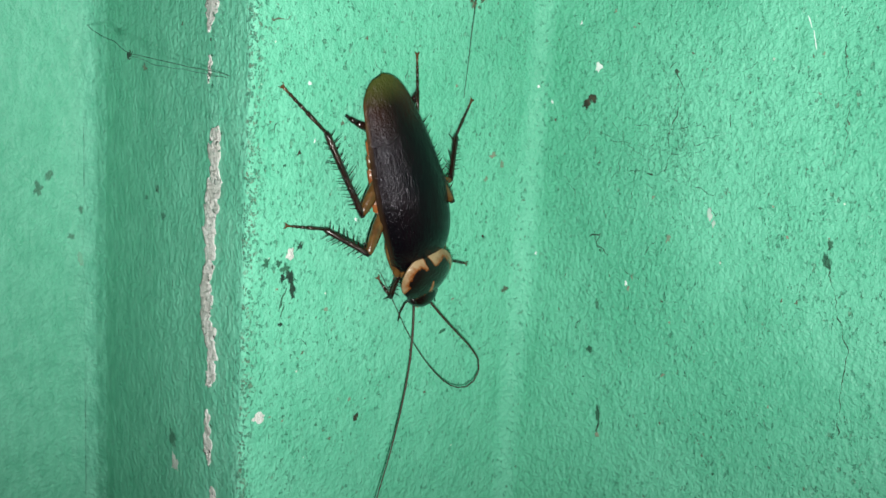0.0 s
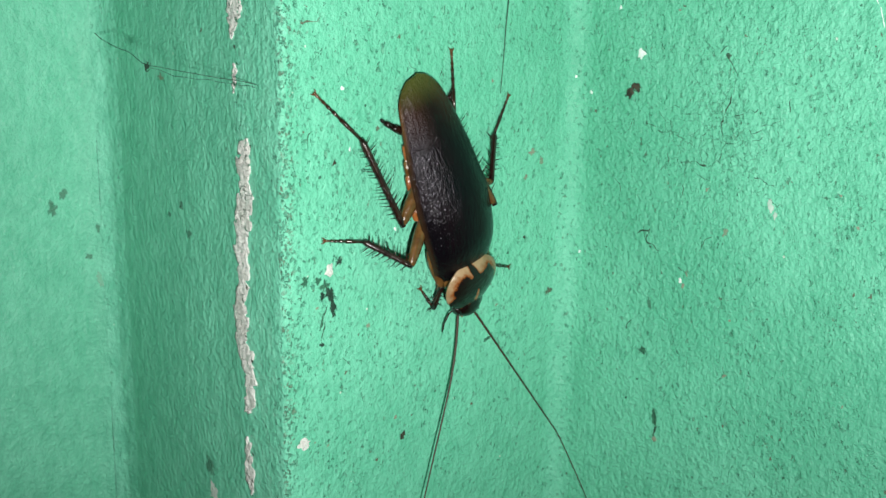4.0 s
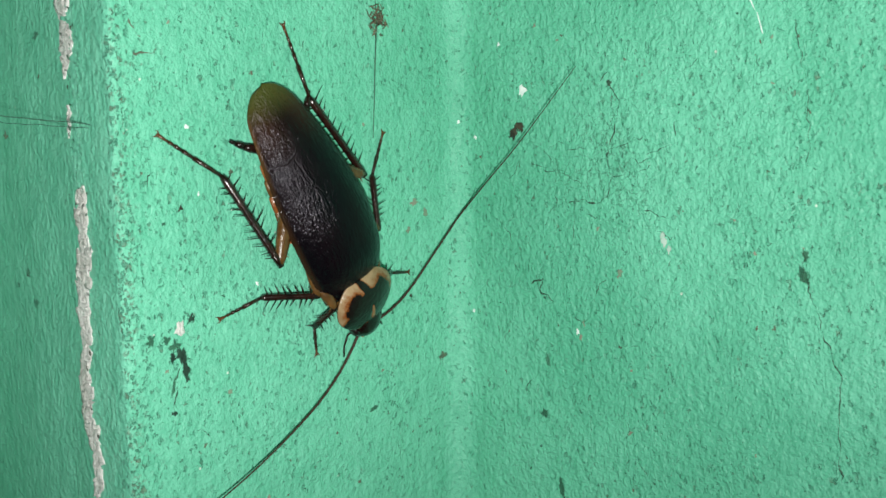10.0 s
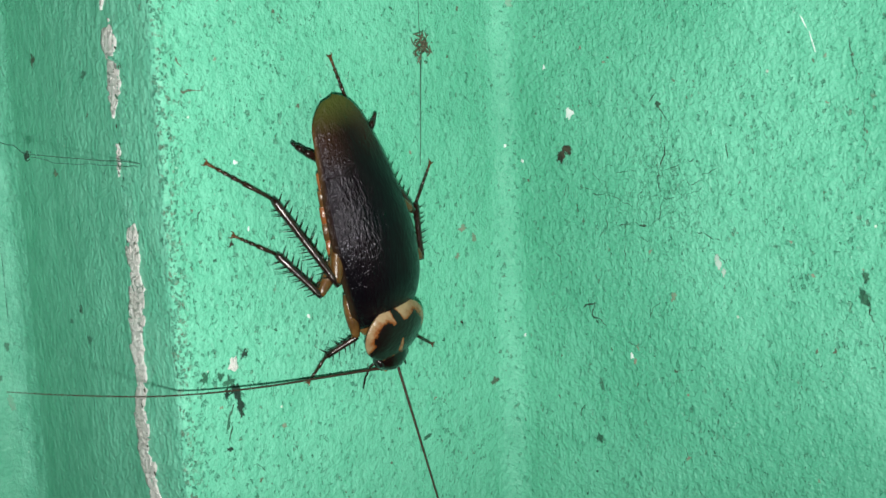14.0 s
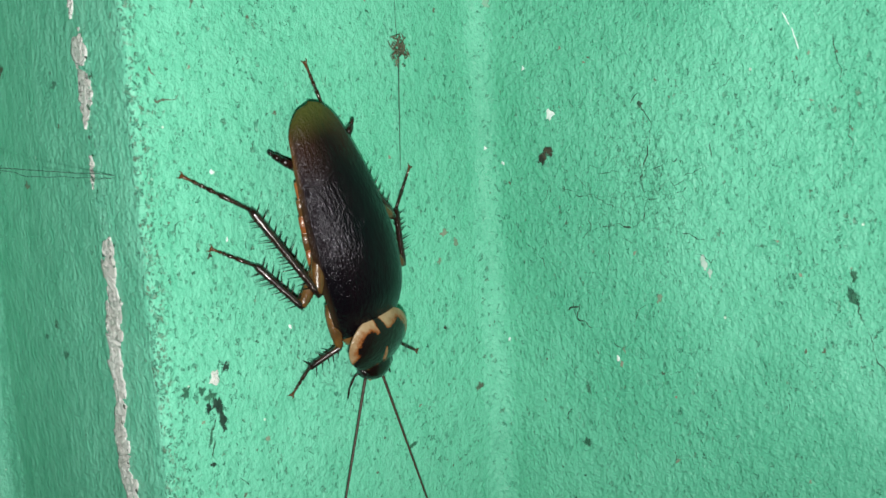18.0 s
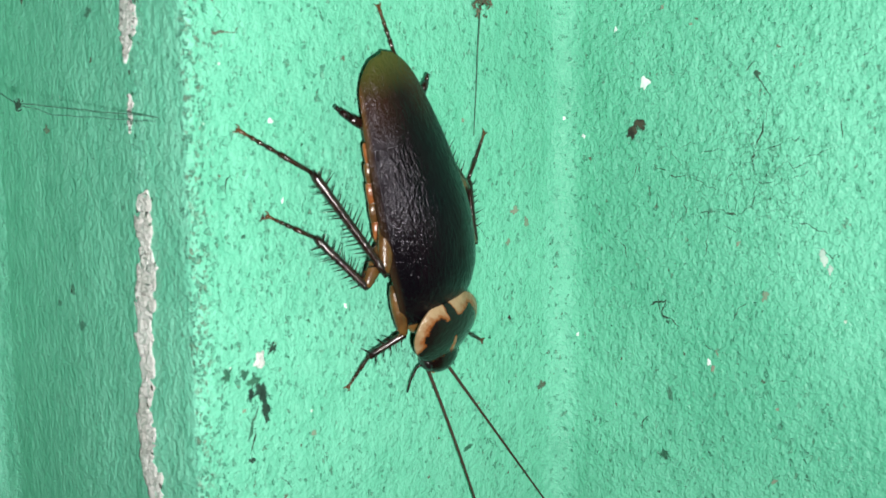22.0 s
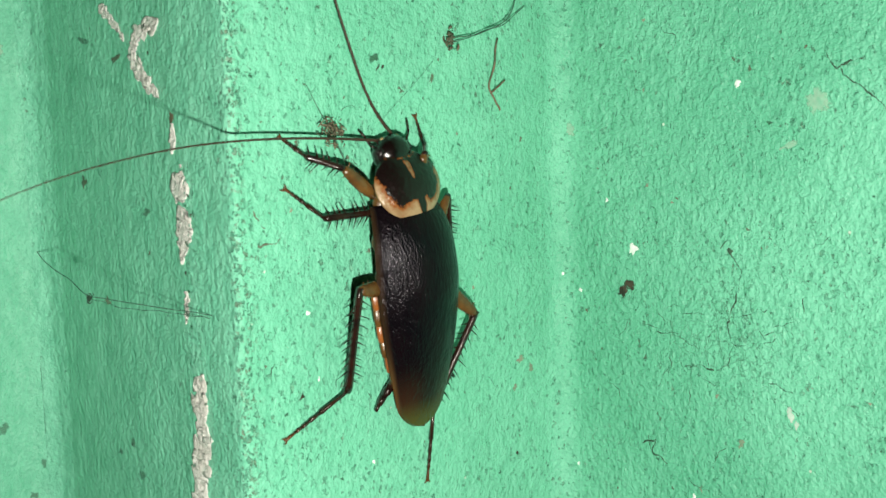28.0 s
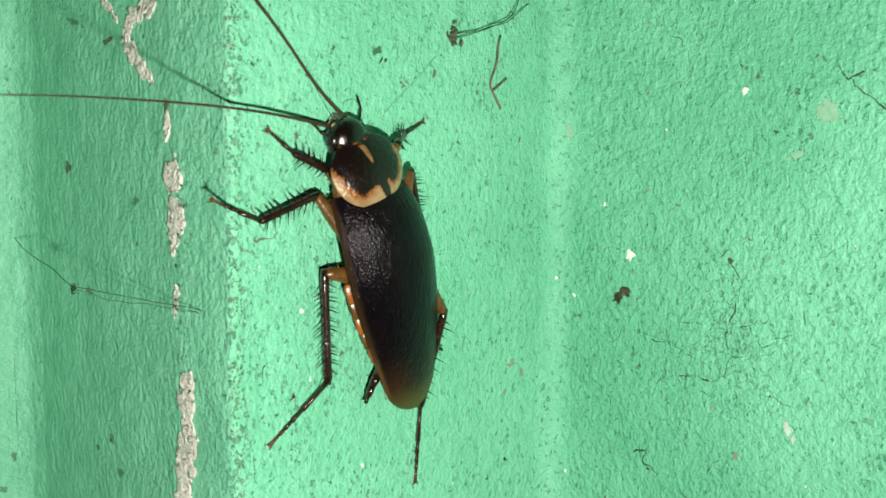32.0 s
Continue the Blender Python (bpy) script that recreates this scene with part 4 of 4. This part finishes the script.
def build_leg(kind, s):
    hip, thigh, shin, foot = LEG_KINDS[kind]
    big = {"F": 0.98, "M": 1.0, "H": 1.12}[kind]
    h = Vector((s * hip[0], hip[1], hip[2]))
    root = Vector((s * 0.9, hip[1] + 1.2, 2.1))
    leg = part("leg", mesh_of("leg", *tube([tuple(root), tuple(root.lerp(h, 0.5) + Vector((0, 0, 0.1))), tuple(h)], [1.0 * big, 1.05 * big, 0.6 * big], 10), LEGL), roach, "spiny brown leg")
    r = 0.80 * big
    flat = [(0.55, 0.5), (0.9, 0.75), (1.05, 0.8), (0.95, 0.72), (0.7, 0.55), (0.5, 0.45)]
    v, f = tube([(0, thigh * q, 0) for q in (0, 0.2, 0.42, 0.68, 0.9, 1.0)], [(r * a, r * b) for a, b in flat], 12)
    v, f = joined((v, f), spines(thigh, 7, 0.55, r * 0.9))
    thigh_ob = part("thigh", mesh_of("thigh", v, f, LEGL), leg, "amber-brown flattened thigh")
    q = 0.40 * big
    v, f = tube([(0, shin * k, 0) for k in (-0.03, 0.05, 0.3, 0.65, 0.95, 1.02)], [q * 0.8, q, q * 0.92, q * 0.95, q * 1.05, q * 0.7], 10)
    v, f = joined((v, f), spines(shin, {"F": 5, "M": 8, "H": 11}[kind], {"F": 1.1, "M": 1.3, "H": 1.5}[kind], q))
    shin_ob = part("shin", mesh_of("shin", v, f, LEGD), leg, "dark red-brown shin with two ranks of thorns")
    pieces, y = [], 0.0
    for k, (share, rr) in enumerate(((0.46, 0.24), (0.17, 0.21), (0.12, 0.2), (0.09, 0.19), (0.16, 0.17))):
        e = y + foot * share
        pieces.append(tube([(0, y, 0), (0, y * 0.5 + e * 0.5, 0), (0, e - 0.04, -0.02)], [rr * 0.8 * big, rr * 0.85 * big, rr * 1.1 * big], 8))
        y = e
    for c in (-1, 1):
        pieces.append(tube([(c * 0.08, foot - 0.1, 0), (c * 0.32, foot + 0.25, 0.05), (c * 0.36, foot + 0.45, -0.16)], [0.11, 0.075, 0.02], 6))
    pieces.append(tube([(0, foot - 0.15, 0), (0, foot + 0.22, -0.06)], [0.17, 0.15], 7))
    me = mesh_of("foot", *joined(*pieces), LEGD)
    at = me.attributes.new("amber", "FLOAT", "POINT")
    at.data.foreach_set("value", np.array([min(1.0, max(0.1, (vert.co.y / MM - foot * 0.7) / (foot * 0.3))) for vert in me.vertices], np.float32))
    foot_ob = part("foot", me, leg, "thin jointed foot with two amber claws")
    return thigh_ob, shin_ob, foot_ob


LEGS = {side + kind: build_leg(kind, 1 if side == "R" else -1) for side in "RL" for kind in "FMH"}

# feelers: a fixed root and a row of short stiff joints
JOINTS, FEELER_LENGTH = 28, 46.0
STEP = FEELER_LENGTH / JOINTS
FEELERS = {}
for side, s in (("L", -1), ("R", 1)):
    root = part("feeler", mesh_of("feeler", *tube([(s * 1.0, 15.1, 1.6), (s * 1.15, 15.8, 1.4), (s * 1.2, 16.2, 1.1)], [0.42, 0.36, 0.28], 9), FEELER), roach, "long thin dark whip-like feeler")
    joints = []
    for i in range(JOINTS):
        r0, r1 = 0.19 - 0.15 * (i / JOINTS) ** 0.7, 0.19 - 0.15 * ((i + 1) / JOINTS) ** 0.7
        v, f = tube([(0, -0.04, 0), (0, STEP * 0.5, 0), (0, STEP + 0.04, 0)], [r0, (r0 + r1) / 2, r1], 7, False)
        joints.append(part("feeler_joint", mesh_of("feeler_joint", v, f, FEELER), root))
    FEELERS[side] = joints


# ---- how it moves ----
def ease(k):
    k = max(0.0, min(1.0, k))
    return k * k * (3 - 2 * k)


def between(rows, t):
    """The values at t, eased from row to row."""
    if t <= rows[0][0]:
        return list(rows[0][1:])
    for a, b in zip(rows, rows[1:]):
        if t <= b[0]:
            k = ease((t - a[0]) / (b[0] - a[0]))
            return [p + (q - p) * k for p, q in zip(a[1:], b[1:])]
    return list(rows[-1][1:])


# the body: seconds, x and z on the pier (mm), heading and nod in degrees
BODY = [(0, -25.46, -25.36, -74.25, 1.5), (4.7, -25.46, -25.36, -74.25, 1.5), (6.2, -24.44, -21.23, -64.6, 0.5), (10, -24.44, -21.23, -64.6, 0.5), (10.9, -25.33, -19.98, -77.7, -1.5), (18, -25.4, -20.1, -77.0, -1.5), (22.05, -25.1, -20.34, -75.8, -1.5),
        (22.3, -24.61, -18.7, -55.4, -3), (22.7, -24.61, -18.7, -55.4, -3), (22.8, -24.3, -17.2, -29.0, -4), (22.9, -22.5, -13.8, 28.0, -7), (23, -18.47, -11.71, 42.7, -9), (23.3, -18.5, -11.75, 42.6, -9), (23.8, -19.44, -11.96, 41.8, -9), (24.4, -19.44, -11.96, 41.8, -9),
        (24.9, -20.73, -12.58, 59.7, -3), (25.5, -20.73, -12.58, 59.7, -3), (27.3, -27.97, -8.63, 97.6, 0.5), (28.3, -27.97, -8.63, 97.6, 0.5), (28.9, -30.4, -6.5, 106.0, -1), (29.1, -30.6, -6.4, 106.3, -1), (30, -32.1, -6.22, 107.6, -1), (31, -31.9, -6.3, 108.0, -1), (32, -31.45, -6.66, 109.0, -1)]

# stances: when each holds, then knee, ankle and claw of each leg in the roach's own plan (mm)
HOLDS = [(0, 4.7), (6.2, 10.0), (10.9, 22.05), (22.3, 22.7), (23.0, 24.4), (24.9, 25.5), (27.3, 28.3), (28.9, 32)]
STANCES = {
    "RF": [(4.1, 10.0, 4.3, 11.4, 5.3, 11.4), (4.3, 9.6, 6.1, 11.6, 7.0, 14.9), (4.8, 10.3, 9.7, 12.2, 11.5, 14.1), (2.8, 11.9, 6.5, 13.6, 7.9, 16.3),
           (3.7, 11.4, 5.8, 13.3, 6.5, 16.1), (4.2, 10.5, 6.4, 12.1, 7.4, 14.9), (3.0, 13.9, 5.8, 14.1, 5.6, 16.2), (5.3, 11.9, 8.6, 11.7, 11.3, 11.8)],
    "RM": [(9.0, 4.4, 12.9, 0.0, 19.2, -2.9), (5.3, 7.4, 10.7, 4.4, 16.8, 3.6), (8.5, 3.7, 11.0, -1.8, 15.9, -6.0), (6.1, 7.2, 11.2, 5.0, 17.1, 5.3),
           (7.3, 6.7, 12.3, 3.5, 16.4, 2.9), (8.1, 5.3, 12.7, 0.7, 17.5, -0.6), (6.6, 8.4, 7.9, 2.1, 7.1, -3.3), (6.6, 8.4, 7.9, 2.1, 7.1, -3.3)],
    "RH": [(8.1, -0.6, 9.8, -11.9, 14.8, -20.0), (8.2, 1.2, 8.8, -10.2, 13.7, -18.2), (6.6, 2.9, 9.7, -7.7, 16.5, -14.1), (8.3, 1.7, 7.8, -9.5, 11.9, -18.0),
           (8.7, 1.7, 8.3, -9.7, 10.1, -17.0), (6.7, 1.0, 6.6, -12.7, 5.9, -17.7), (8.7, -5.9, 1.8, -16.1, 0.6, -22.7), (5.4, -7.5, 1.4, -17.9, -1.3, -25.3)],
    "LF": [(-3.9, 10.8, -6.6, 12.5, -8.4, 13.6), (-3.9, 10.5, -6.6, 12.2, -8.4, 13.3), (-2.8, 11.8, -5.3, 14.7, -7.0, 16.2), (-2.9, 10.9, -5.4, 13.2, -7.1, 14.7),
           (-2.3, 11.3, -5.8, 9.7, -7.5, 11.4), (-8.7, 10.8, -10.6, 12.8, -12.8, 15.2), (-7.3, 14.3, -10.5, 16.1, -13.5, 19.0), (-3.2, 12.2, -6.0, 15.1, -8.3, 18.9)],
    "LM": [(-7.0, -0.1, -11.0, -4.8, -14.6, -8.1), (-6.6, 5.7, -10.0, -0.1, -12.9, -2.4), (-7.3, 5.1, -9.9, -1.7, -12.5, -3.7), (-5.5, 6.5, -9.9, 2.7, -11.9, 1.7),
           (-8.6, 7.0, -14.8, 5.0, -20.2, 5.3), (-7.4, 7.9, -13.2, 9.6, -17.0, 12.5), (-2.8, 8.7, -9.3, 9.4, -13.2, 13.2), (-5.4, 10.5, -11.9, 10.4, -16.0, 14.3)],
    "LH": [(-5.5, 2.0, -4.8, -8.9, -6.6, -16.7), (-8.3, -1.0, -5.7, -12.3, -6.4, -20.0), (-7.4, -1.0, -3.4, -12.3, -2.6, -20.0), (-5.9, 0.5, -6.2, -10.4, -8.2, -16.7),
           (-5.1, 3.9, -7.3, -7.3, -14.9, -13.2), (-6.8, 2.4, -9.8, -8.6, -16.4, -14.8), (-8.5, 1.7, -9.5, -9.4, -18.1, -12.1), (-6.8, 2.6, -9.6, -8.7, -17.7, -11.2)],
}
# how far each knee stands off the wall
RAISED = {"RF": (2.7, 3.8, 2.8, 2.3, 2.7, 2.7, 3.7, 3.1), "RM": (3.9, 3.1, 3.3, 4.6, 3.6, 1.8, 2.7, 2.7), "RH": (2.7, 3.2, 4.2, 3.9, 3.5, 3.7, 2.7, 3.9),
          "LF": (2.7, 2.7, 2.7, 2.7, 1.7, 3.8, 2.5, 1.6), "LM": (3.1, 2.3, 2.4, 4.0, 2.1, 3.8, 1.7, 1.8), "LH": (4.6, 1.4, 2.5, 4.4, 2.6, 2.5, 3.8, 1.4)}

# feelers: seconds, then the heading (degrees on the unfolded walls) at the root, the quarters and the tip
SWEEP = {
    "L": [
        (0, -47, -47, -45, -43, -45, -57, -119, -182, -211, -224, -229, -234, -238, -240, -240, -240, -240), (1, -55, -54, -53, -54, -54, -51, -63, -102, -183, -208, -225, -233, -240, -244, -246, -249, -252), (2, -59, -56, -52, -54, -55, -54, -56, -65, -110, -183, -210, -224, -235, -241, -244, -245, -245), (3, -62, -62, -58, -56, -56, -56, -56, -62, -77, -150, -200, -217, -227, -235, -242, -244, -249), (3.4, -62, -62, -58, -56, -56, -56, -56, -62, -77, -150, -200, -217, -227, -235, -242, -244, -249), (4, -54, -54, -54, -54, -54, -54, -54, -54, -54, -54, -54, -54, -54, -54, -54, -54, -54),
        (4.5, -64, -64, -63, -63, -63, -63, -63, -63, -63),
        (6.5, 3, 8, 14, 22, 29, 24, 20, 10, 1), (7, 65, 66, 66, 65, 64, 62, 61, 60, 58), (7.5, 59, 61, 63, 64, 66, 64, 63, 61, 59), (8, 54, 54, 54, 53, 53, 53, 52, 52, 52), (8.5, 57, 57, 57, 58, 58, 58, 58, 58, 58), (9, 54, 56, 57, 60, 63, 62, 62, 58, 53),
        (9.5, 52, 52, 51, 52, 53, 54, 54, 54, 54), (10, 48, 48, 48, 48, 47, 46, 46, 46, 46), (10.5, -87, -87, -87, -87, -87, -87, -87, -87, -87), (11, -92, -91, -90, -89, -88, -88, -87, -86, -85), (11.5, -76, -76, -76, -76, -76, -76, -76, -76, -76), (12, -77, -76, -75, -74, -74, -74, -73, -72, -72),
        (12.5, -77, -77, -77, -77, -77, -77, -77, -77, -77), (13, -82, -81, -80, -80, -79, -78, -77, -76, -75), (13.5, -79, -79, -79, -79, -79, -79, -79, -79, -79), (14, -77, -77, -77, -77, -77, -77, -77, -77, -77), (14.5, -79, -79, -79, -79, -79, -79, -79, -79, -79), (16.5, -78, -78, -78, -78, -78, -78, -78, -78, -78),
        (17, -73, -74, -75, -76, -76, -77, -78, -78, -79), (17.5, -76, -76, -76, -76, -76, -76, -76, -76, -76), (18, -75, -75, -75, -75, -75, -75, -75, -75, -75), (18.5, -78, -78, -78, -78, -78, -78, -78, -78, -78), (19, -78, -74, -71, -68, -65, -62, -60, -57, -54), (19.5, -78, -78, -78, -78, -78, -78, -78, -78, -78),
        (20, -78, -78, -78, -78, -78, -78, -78, -78, -78), (20.5, -76, -76, -76, -76, -76, -76, -76, -76, -76), (21, -76, -76, -76, -76, -76, -76, -76, -76, -76), (21.5, -74, -74, -74, -74, -74, -74, -74, -74, -74), (22, -53, -53, -53, -53, -53, -53, -53, -53, -53), (22.5, 66, 69, 72, 74, 76, 76, 77, 78, 78),
        (23, 99, 99, 99, 99, 99, 99, 99, 99, 99), (23.5, 97, 97, 97, 97, 97, 97, 97, 97, 97), (24, 113, 122, 130, 140, 149, 158, 167, 176, 186), (24.5, 116, 116, 116, 116, 116, 116, 116, 116, 116), (25, 157, 162, 168, 170, 173, 173, 173, 173, 173), (25.5, 155, 156, 157, 160, 162, 164, 166, 168, 170),
        (27.5, 164, 168, 172, 174, 177, 178, 180, 181, 182), (28, 175, 176, 178, 180, 183, 187, 191, 196, 201), (28.5, 158, 158, 159, 161, 163, 164, 164, 165, 166), (29, 146, 150, 153, 157, 161, 164, 168, 172, 176), (29.5, 147, 150, 152, 152, 153, 154, 155, 156, 157), (30, 173, 174, 174, 174, 175, 178, 180, 182, 184),
        (30.5, 172, 172, 171, 174, 178, 180, 181, 182, 184), (31, 177, 177, 177, 178, 180, 186, 191, 196, 201), (31.5, 150, 152, 153, 156, 160, 163, 166, 168, 171), (32, 168, 171, 174, 176, 177, 178, 180, 182, 183),
    ],
    "R": [
        (0, -90, -104, -112, -113, -113), (1, -88, -112, -105, -105, -105), (2, -88, -105, -103, -103, -103), (3, -94, -117, -111, -111, -111), (3.4, -94, -117, -111, -111, -111), (4, -95, -111, -111, -111, -111), (4.5, -105, -105, -106, -106, -107), (6.5, -100, -119, -125, -131, -137),
        (7, -44, -69, -93, -117, -141), (7.5, -124, -139, -154, -169, -183), (8, -58, -75, -92, -109, -127), (8.5, -43, -43, -41, -40, -39), (9, -63, -74, -78, -82, -86), (9.5, -92, -104, -117, -129, -142),
        (10, -125, -149, -157, -165, -173), (10.5, -168, -169, -164, -162, -161), (11, -185, -188, -190, -187, -184), (11.5, -138, -145, -151, -158, -164), (12, -184, -188, -190, -190, -189), (12.5, -175, -174, -179, -186, -192),
        (13, -113, -126, -132, -138, -145), (13.5, -134, -146, -161, -175, -189), (14, -186, -185, -188, -193, -196), (14.5, -144, -150, -160, -171, -181), (16.5, -159, -165, -180, -185, -191), (17, -116, -138, -147, -157, -167),
        (17.5, -101, -109, -116, -122, -128), (18, -112, -112, -112, -112, -112), (18.5, -104, -104, -104, -104, -104), (19, -99, -111, -122, -134, -145), (19.5, -76, -76, -76, -76, -76), (20, -75, -75, -75, -75, -75),
        (20.5, -94, -94, -94, -94, -94), (21, -88, -88, -88, -88, -88), (21.5, -90, -90, -90, -90, -90), (22, -68, -71, -74, -76, -78), (22.5, -37, -43, -39, -35, -30), (23, 47, 43, 39, 35, 31),
        (23.5, 75, 75, 75, 75, 75), (24, 77, 65, 59, 53, 47), (24.5, 86, 86, 86, 86, 86), (25, 99, 101, 104, 106, 108), (25.5, 38, 38, 38, 38, 38), (27.5, 152, 152, 151, 151, 151),
        (28, 120, 115, 111, 107, 102), (28.5, 134, 134, 134, 134, 134), (29, 77, 78, 78, 78, 78), (29.5, 120, 109, 98, 87, 75), (30, 142, 141, 139, 138, 137), (30.5, 112, 112, 112, 112, 112),
        (31, 103, 98, 95, 91, 87), (31.5, 136, 136, 136, 136, 136), (32, 126, 136, 146, 156, 165),
    ],
}

# the same number of headings in every row; the root bends sideways before the whip straightens
BEND = {"L": (6.9, 10.1, (-28, -20, -8)), "R": (27.9, 32.1, (22, 14, 5))}


def spread(side, t, v):
    v = np.interp(np.linspace(0, 1, 17), np.linspace(0, 1, len(v)), v)
    a, b, turn = BEND[side]
    if a < t < b:
        v[:3] += turn
    return (t, *v)


SWEEP = {side: [spread(side, t, v) for t, *v in rows] for side, rows in SWEEP.items()}


def body_at(t):
    x, z, a, nod = between(BODY, t)
    h = Vector((math.cos(radians(a)), 0, math.sin(radians(a))))
    up = Vector((0, -1, 0))
    r = h.cross(up)
    m = Matrix((r, h, up)).transposed().to_4x4()
    m.translation = Vector((x * MM, 0.2 * nod * MM, z * MM + LIFT))
    return m @ pose(0, 0, 0, nod)


def along(a, b):
    """The pose of a bar that starts at a and points to b (mm), its back away from the wall."""
    y = (b - a).normalized()
    x = y.cross(Vector((0, 0, 1)))
    x = x.normalized() if x.length > 0.05 else Vector((1, 0, 0))
    m = Matrix((x, y, x.cross(y))).transposed().to_4x4()
    m.translation = a * MM
    return m


def leg_at(name, t):
    rows = []
    for (a, b), p, up in zip(HOLDS, STANCES[name], RAISED[name]):
        rows += [(a, *p, up), (b, *p, up)]
    kx, ky, ax, ay, fx, fy, up = between(rows, t)
    hip, thigh, shin, foot = LEG_KINDS[name[1]]
    h = Vector((hip[0] * (1 if name[0] == "R" else -1), hip[1], hip[2]))
    # the hips swing back while it hangs head down
    out, swing = {"F": (3.0, 4.5), "M": (0.3, 4.0), "H": (0.3, 5.0)}[name[1]]
    hang = 1 - ease((t - 22.7) / 0.3)
    h.x += out * hang * (1 if name[0] == "R" else -1)
    h.y -= swing * hang
    knee = Vector((kx, ky, up))
    down = Vector((ax - knee.x, ay - knee.y, 0))
    drop = knee.z - 0.75
    reach = math.sqrt(max(1.0, shin ** 2 - drop ** 2))
    ankle = knee + Vector((0, 0, -drop)) + down.normalized() * reach
    toe = ankle + Vector((fx - ankle.x, fy - ankle.y, 0)).normalized() * foot + Vector((0, 0, 0.25 - ankle.z))
    # feet stay on the wall while the body nods
    nod = between(BODY, t)[3]
    turn = pose(0, 0, 0, -nod).to_3x3()
    knee, ankle, toe = (turn @ (p + Vector((0, 0, 0.2 * nod))) for p in (knee, ankle, toe))
    h = knee - (knee - h).normalized() * thigh
    return along(h, knee), along(knee, ankle), along(ankle, toe)


def feeler_at(side, t, body):
    base = body @ (Vector((1.2 if side == "R" else -1.2, 16.1, 1.1)) * MM)
    nodes = between(SWEEP[side], t)
    looped = side == "L" and t < 3.8
    u, z, high, last, out = base.x / MM, (base.z - LIFT) / MM, -base.y / MM, None, []
    back = body.inverted()
    for i in range(JOINTS + 1):
        s = i * STEP
        h = high + (1.1 * math.sin(math.pi * min(1, s / 36)) if looped else 0.09 * min(s, 32))
        p = Vector((u, -h, z)) if u <= -h else Vector((-h, -(u + 2 * h), z))
        p = back @ Vector((p.x * MM, p.y * MM, p.z * MM + LIFT)) / MM
        if last is not None:
            out.append(along(last, p))
            p = last + (p - last).normalized() * STEP
        last = p
        a = radians(float(np.interp(s + STEP / 2, np.linspace(0, FEELER_LENGTH, len(nodes)), nodes)))
        u, z = u + STEP * math.cos(a), z + STEP * math.sin(a)
    return out


def motions():
    quick = [(9.9, 11.1), (22.0, 23.1), (24.4, 25.0), (28.2, 29.1)]
    times = sorted({round(0.25 * i, 2) for i in range(129)} | {round(a + 0.1 * i, 2) for a, b in quick for i in range(int((b - a) / 0.1 + 1.5))})
    poses = [(t, body_at(t)) for t in times]
    walk(roach, poses)
    for name, bars in LEGS.items():
        rows = [(t, leg_at(name, t)) for t in times]
        for k, ob in enumerate(bars):
            walk(ob, [(t, m[k]) for t, m in rows])
    for side, joints in FEELERS.items():
        rows = [(t, feeler_at(side, t, m)) for t, m in poses]
        for k, ob in enumerate(joints):
            walk(ob, [(t, m[k]) for t, m in rows])
    walk(scrap, [(t, pose(x * MM, 0, z * MM + LIFT, 0, a, 0)) for t, x, z, a in
                 ((0, -14.1, 1.35, 0), (22.6, -14.0, 1.4, 0), (23.0, -12.6, 2.3, 0), (24.2, -13.2, 2.4, -4), (25.0, -22.0, 5.6, -20), (25.5, -22.4, 5.7, -20), (27.3, -35.7, 8.4, -30), (28.2, -37.0, 8.2, -32), (29.2, -36.4, 8.0, -36), (32.0, -36.0, 7.8, -36))])


motions()
